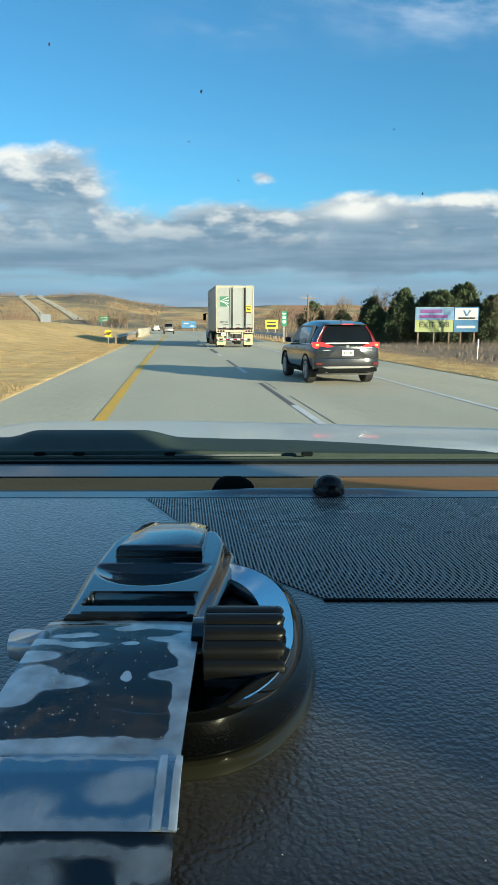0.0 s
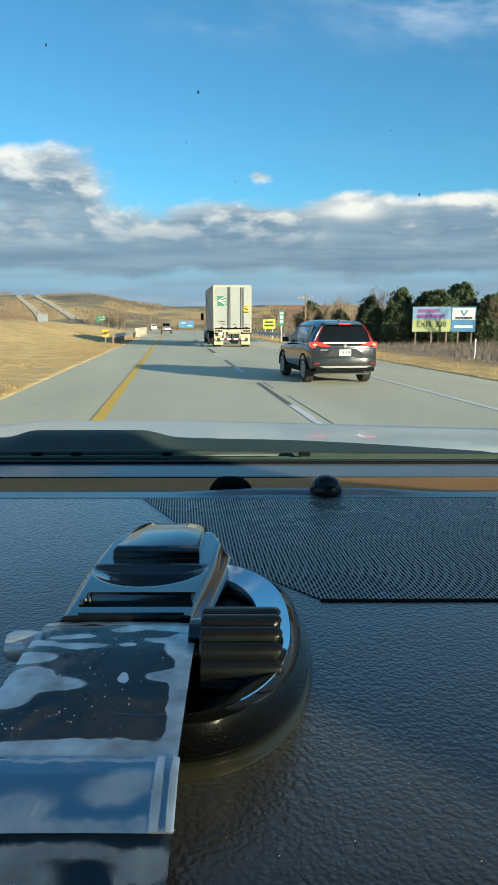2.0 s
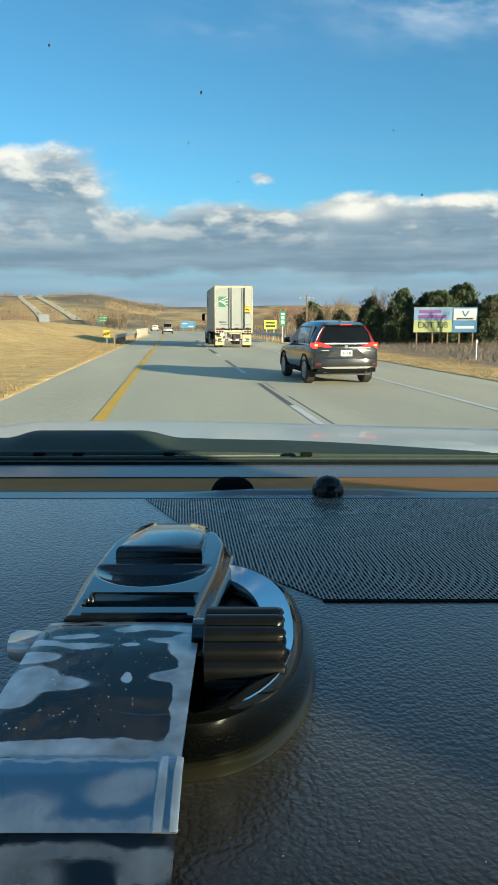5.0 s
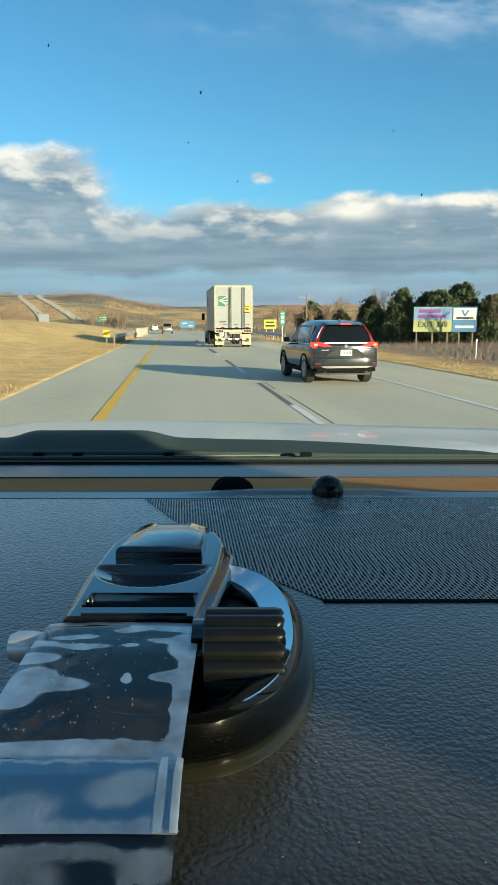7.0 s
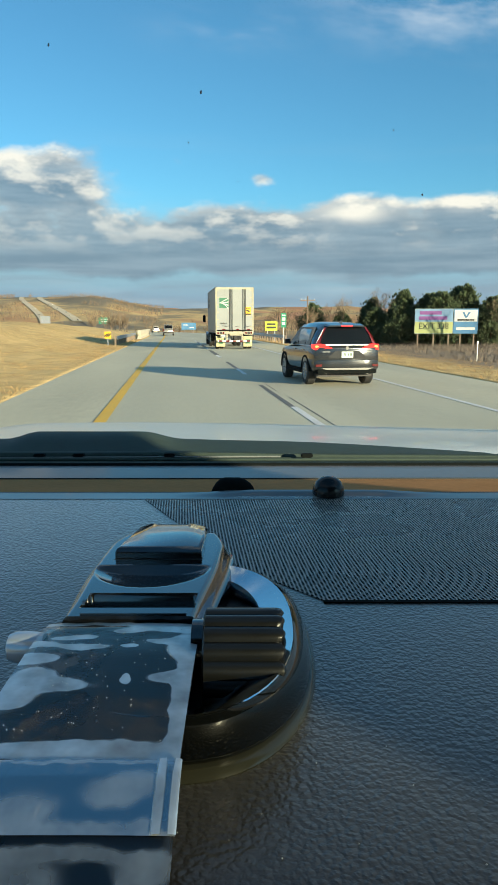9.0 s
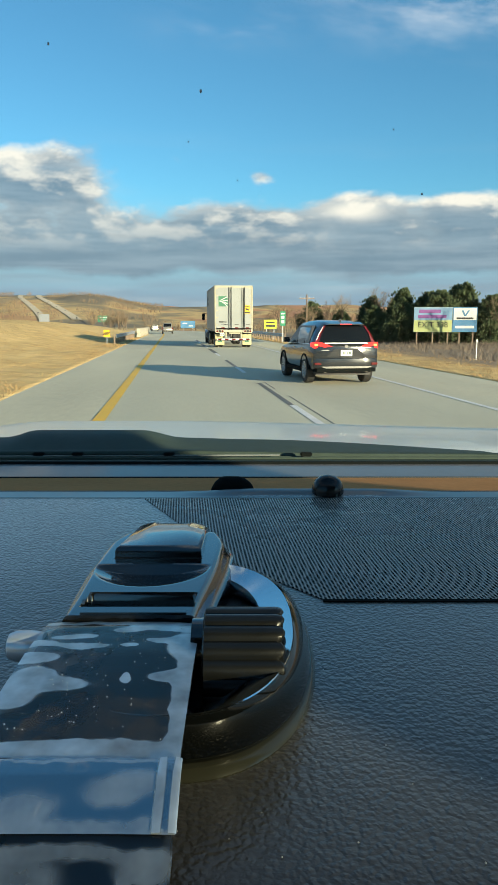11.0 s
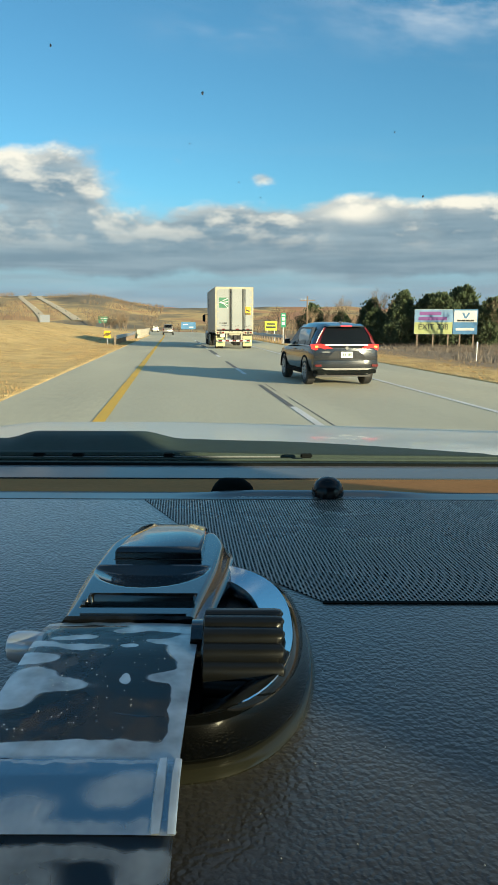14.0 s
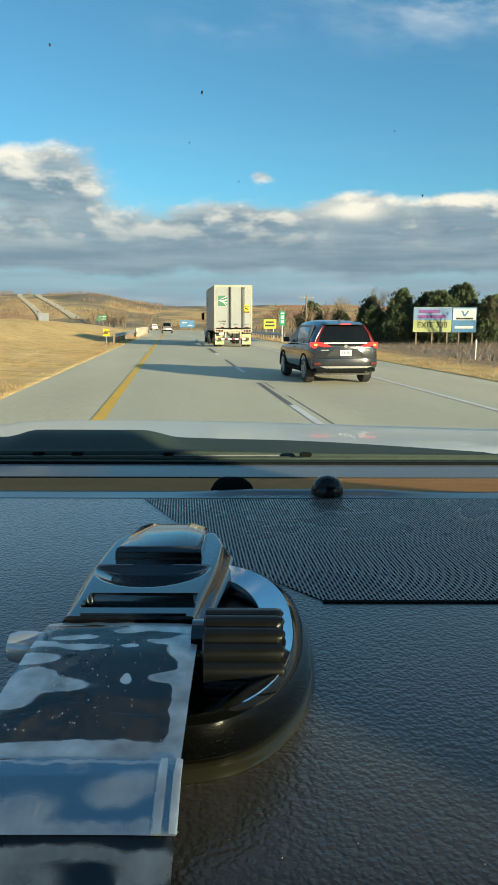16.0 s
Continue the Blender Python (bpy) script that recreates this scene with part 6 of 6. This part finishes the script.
def far_woods():
    """Bare woods on the slopes across the valley: thin trunks with sprays of twigs."""
    rng = random.Random(12)
    vs, fs = [], []

    def sliver(p, q, w):
        a = rng.uniform(0, 6.28)
        dx, dy = math.cos(a) * w, math.sin(a) * w
        k = len(vs)
        vs.extend(((p[0] - dx, p[1] - dy, p[2]), (p[0] + dx, p[1] + dy, p[2]), q))
        fs.append((k, k + 1, k + 2))

    for x0, x1, y0, y1, n, hh in ((-150, -60, 240, 460, 420, 9), (-34, 60, 290, 420, 150, 7), (60, 260, 240, 420, 420, 7), (-300, -150, 380, 700, 260, 10), (-620, -20, 900, 1800, 6500, 10), (60, 700, 700, 1500, 1200, 8)):
        for i in range(n):
            x, y = rng.uniform(x0, x1), rng.uniform(y0, y1)
            if abs(x - centre(y) - 2) < 16 or abs(x - centre(y) + 38) < 14 or noise.noise((x / 40, y / 40, 5)) < -0.15 or (y > 600 and noise.noise((x / 150, y / 220, 8)) < -0.05):
                continue
            h = hh * rng.uniform(0.6, 1.15)
            z = land(x, y) - 0.3
            sliver((x, y, z), (x + rng.gauss(0, 0.3), y, z + h * 0.9), 0.16)
            for t in range(26 if y < 600 else 9):
                lo = rng.uniform(0.2, 0.8)
                out = h * rng.uniform(0.08, 0.36)
                b2 = rng.uniform(0, 6.28)
                s = rng.uniform(0, 0.6)
                p = (x + math.cos(b2) * out * s, y + math.sin(b2) * out * s, z + h * lo)
                sliver(p, (x + math.cos(b2) * out, y + math.sin(b2) * out, min(z + h * (lo + rng.uniform(0.1, 0.35)), z + h)), rng.uniform(0.05, 0.13) * (1 if y < 600 else 3))
    me = bpy.data.meshes.new("far_woods")
    me.from_pydata(vs, [], fs)
    me.materials.append(M["twig"])
    return tagged(new("far_woods", me), "bare grey-brown woods on far slopes", "woods", kind="stuff")


far_woods()


def text(body, size, m, material, parent, name="lettering"):
    c = bpy.data.curves.new(name, "FONT")
    c.body, c.size, c.extrude, c.align_x, c.align_y = body, size, 0.01, "CENTER", "CENTER"
    ob = new(name, c)
    me = bpy.data.meshes.new_from_object(ob)
    bpy.data.objects.remove(ob)
    me.materials.clear()
    me.materials.append(material)
    o = new(name, me)
    o.parent = parent
    o.matrix_basis = m
    return o


def billboard():
    x, y = 33.0, 82.0
    b = thing("billboard", pose(x, y, land(x, y) + 0.7, 0, 0, -14), "low roadside billboard, two pale blue panels on posts", "billboard")
    for px, w, mtl, lab in ((-1.25, 4.6, "sign_pale", "pale green-blue panel with exit number"), (2.55, 2.9, "sign_blue", "blue and white panel")):
        p = part("panel", box((w, 0.12, 3.0), (px, 0, 2.35)), M[mtl], b, lab, bevel=0.02)
        if px < 0:
            part("upper_field", box((w - 0.06, 0.014, 1.5), (px, -0.062, 3.05)), M["board_lilac"], p)
            part("lower_field", box((w - 0.06, 0.014, 1.4), (px, -0.062, 1.58)), M["board_lime"], p)
            part("name_bar", box((2.6, 0.02, 0.42), (px - 0.4, -0.072, 3.35)), M["purple"], p, "dark bar in place of a name")
            part("name_bar", box((3.4, 0.02, 0.40), (px - 0.1, -0.072, 2.72)), M["purple"], p)
            text("EXIT 338", 0.95, pose(px, -0.075, 1.70, 90, 0, 0), M["ink"], p)
        else:
            part("pale_field", box((2.7, 0.02, 1.4), (px, -0.07, 3.0)), M["sign_white"], p)
            part("mark", loft([[(px - 0.45, -0.085, 3.45), (px - 0.2, -0.085, 3.45), (px + 0.1, -0.085, 2.75), (px - 0.1, -0.085, 2.75)], [(px - 0.45, -0.095, 3.45), (px - 0.2, -0.095, 3.45), (px + 0.1, -0.095, 2.75), (px - 0.1, -0.095, 2.75)]]), M["sign_blue"], p)
            part("mark", loft([[(px + 0.55, -0.085, 3.45), (px + 0.3, -0.085, 3.45), (px - 0.1, -0.086, 2.75), (px + 0.1, -0.086, 2.75)], [(px + 0.55, -0.095, 3.45), (px + 0.3, -0.095, 3.45), (px - 0.1, -0.096, 2.75), (px + 0.1, -0.096, 2.75)]]), M["sign_blue"], p)
            part("name_bar", box((2.0, 0.02, 0.22), (px, -0.07, 2.5)), M["ink"], p)
            part("name_bar", box((2.2, 0.02, 0.30), (px, -0.07, 1.45)), M["sign_white"], p)
    for px in (-3.1, -1.2, 0.6, 2.0, 3.6):
        part("post", box((0.16, 0.16, 4.7), (px, 0.15, 1.35)), M["wood"], b, "timber post")
    return b


billboard()


def post_sign(name, x, y, w, h, z, material, label, category, posts=1, letters=None, bar=None):
    """A flat sign on steel posts."""
    s = thing(name, pose(x, y, land(x, y), 0, 0, -2), label, category)
    p = part("panel", box((w, 0.02, h), (0, 0, z)), M[material], s, bevel=0.008)
    for k in range(posts):
        px = 0 if posts == 1 else (k - 0.5) * w * 0.6
        part("post", box((0.07, 0.05, z + h / 2 + 0.2), (px, 0.04, (z + h / 2 - 0.2) / 2)), M["steel"], s, "steel post")
    for dx, dz, bw, bh in (bar or ()):
        part("bar", box((bw, 0.01, bh), (dx, -0.014, z + dz)), M["sign_white"] if material in ("sign_green", "sign_blue") else M["ink"], p)
    return s


post_sign("mile_marker", 9.6, 60, 0.46, 1.25, 2.05, "sign_green", "tall narrow green mile marker sign on a post", "road sign", bar=((0, 0.42, 0.30, 0.12), (0, 0.1, 0.26, 0.26), (0, -0.28, 0.26, 0.26)))
post_sign("exit_sign", 10.2, 72, 1.3, 0.95, 1.55, "lime", "fluorescent yellow-green sign with dark bars", "road sign", 2, bar=((0, 0.2, 0.9, 0.16), (0, -0.15, 1.0, 0.2)))
post_sign("guide_sign", -6.0 + centre(320), 320, 5.0, 2.8, 5.0, "sign_green", "large green highway guide sign far ahead", "road sign", 2, bar=((0, 0.6, 3.2, 0.35), (0, -0.5, 2.8, 0.35)))
post_sign("service_sign", 17 + centre(240), 240, 5, 2.4, 2.6, "sign_blue", "blue service sign beyond the bend", "road sign", 2, bar=((-1, 0.4, 1.6, 0.3), (1.0, -0.5, 1.4, 0.3)))
post_sign("sign_back", -36.5, 205, 2.8, 2.6, 3.2, "steel", "grey back of a large sign by the opposing road", "road sign", 2)
hz = post_sign("hazard_marker", -5.2, 56, 0.50, 0.54, 0.80, "warn", "yellow and black striped hazard marker", "road sign")
for k in range(3):
    part("stripe", box((0.085, 0.012, 0.36), (-0.145 + 0.145 * k, -0.012, 0.80), turn=pose(0, 0, 0, 0, 45, 0)), M["ink"], hz)
dl = thing("delineator", pose(16.9, 37, land(16.9, 37)), "slim white delineator post in dry grass", "road post")
part("post", box((0.06, 0.03, 1.15), (0, 0, 0.55)), M["sign_white"], dl, bevel=0.01)
part("reflector", box((0.065, 0.01, 0.14), (0, -0.021, 1.03)), M["steel"], dl)


def guard_rail(name, x, y0, y1, label, s):
    """A steel W-beam on posts."""
    g = thing(name, pose(x, y0, 0), label, "guard rail")
    prof = [(0, 0.46), (0.05, 0.50), (0.05, 0.55), (0, 0.59), (0, 0.63), (0.05, 0.67), (0.05, 0.72), (0, 0.76)]
    n = int((y1 - y0) / 4)
    ring = lambda i: [(s * a + centre(y0 + 4 * i), 4.0 * i, z + road_z(y0 + 4 * i)) for a, z in prof] + [(s * (a - 0.012) + centre(y0 + 4 * i), 4.0 * i, z + road_z(y0 + 4 * i)) for a, z in prof[::-1]]
    part("beam", loft([ring(i) for i in range(n + 1)]), M["steel"], g, "galvanised steel beam")
    for i in range(n * 2 + 1):
        y = 2.0 * i
        part("post", box((0.12, 0.16, 1.0), (-s * 0.10 + centre(y0 + y), y, 0.26 + road_z(y0 + y))), M["wood"], g)
    return g


guard_rail("guard_rail", LEFT_EDGE - 0.9, 56, 84, "galvanised steel guard rail leading to the bridge", 1)
guard_rail("guard_rail", RIGHT_EDGE + 0.7, 60, 84, "galvanised steel guard rail leading to the bridge", -1)


def bridge_rail(x, y0, y1, s):
    """A concrete parapet: top beam on short blocks over a kerb."""
    g = thing("bridge_parapet", pose(x, y0, 0), "pale concrete bridge parapet on short blocks", "bridge parapet")
    c = centre((y0 + y1) / 2)
    part("kerb", box((0.45, y1 - y0, 0.22), (c, (y1 - y0) / 2, 0.08)), M["parapet"], g, bevel=0.02)
    part("top_beam", box((0.38, y1 - y0, 0.55), (c, (y1 - y0) / 2, 0.77)), M["parapet"], g, bevel=0.02)
    n = int((y1 - y0) / 2.4)
    for i in range(n):
        part("block", box((0.32, 1.3, 0.33), (c, 1.2 + 2.4 * i, 0.34)), M["parapet"], g)
    return g


bridge_rail(LEFT_EDGE - 0.5, 85, 121, 1)
bridge_rail(RIGHT_EDGE + 0.4, 85, 121, -1)


def utility_pole(x, y, h):
    u = thing("utility_pole", pose(x, y, land(x, y)), "weathered wooden utility pole with a crossarm", "utility pole")
    part("pole", rod((0, 0, -0.5), (0, 0, h), 0.15, 10, r2=0.10), M["wood"], u, smooth=True)
    part("crossarm", box((2.2, 0.1, 0.12), (0, -0.1, h - 0.6)), M["wood"], u)
    for dx in (-0.95, -0.35, 0.35, 0.95):
        part("insulator", rod((dx, -0.1, h - 0.54), (dx, -0.1, h - 0.36), 0.04, 8), M["steel"], u)


utility_pole(19.5, 100, 6.5)
utility_pole(45, 86, 8.0)
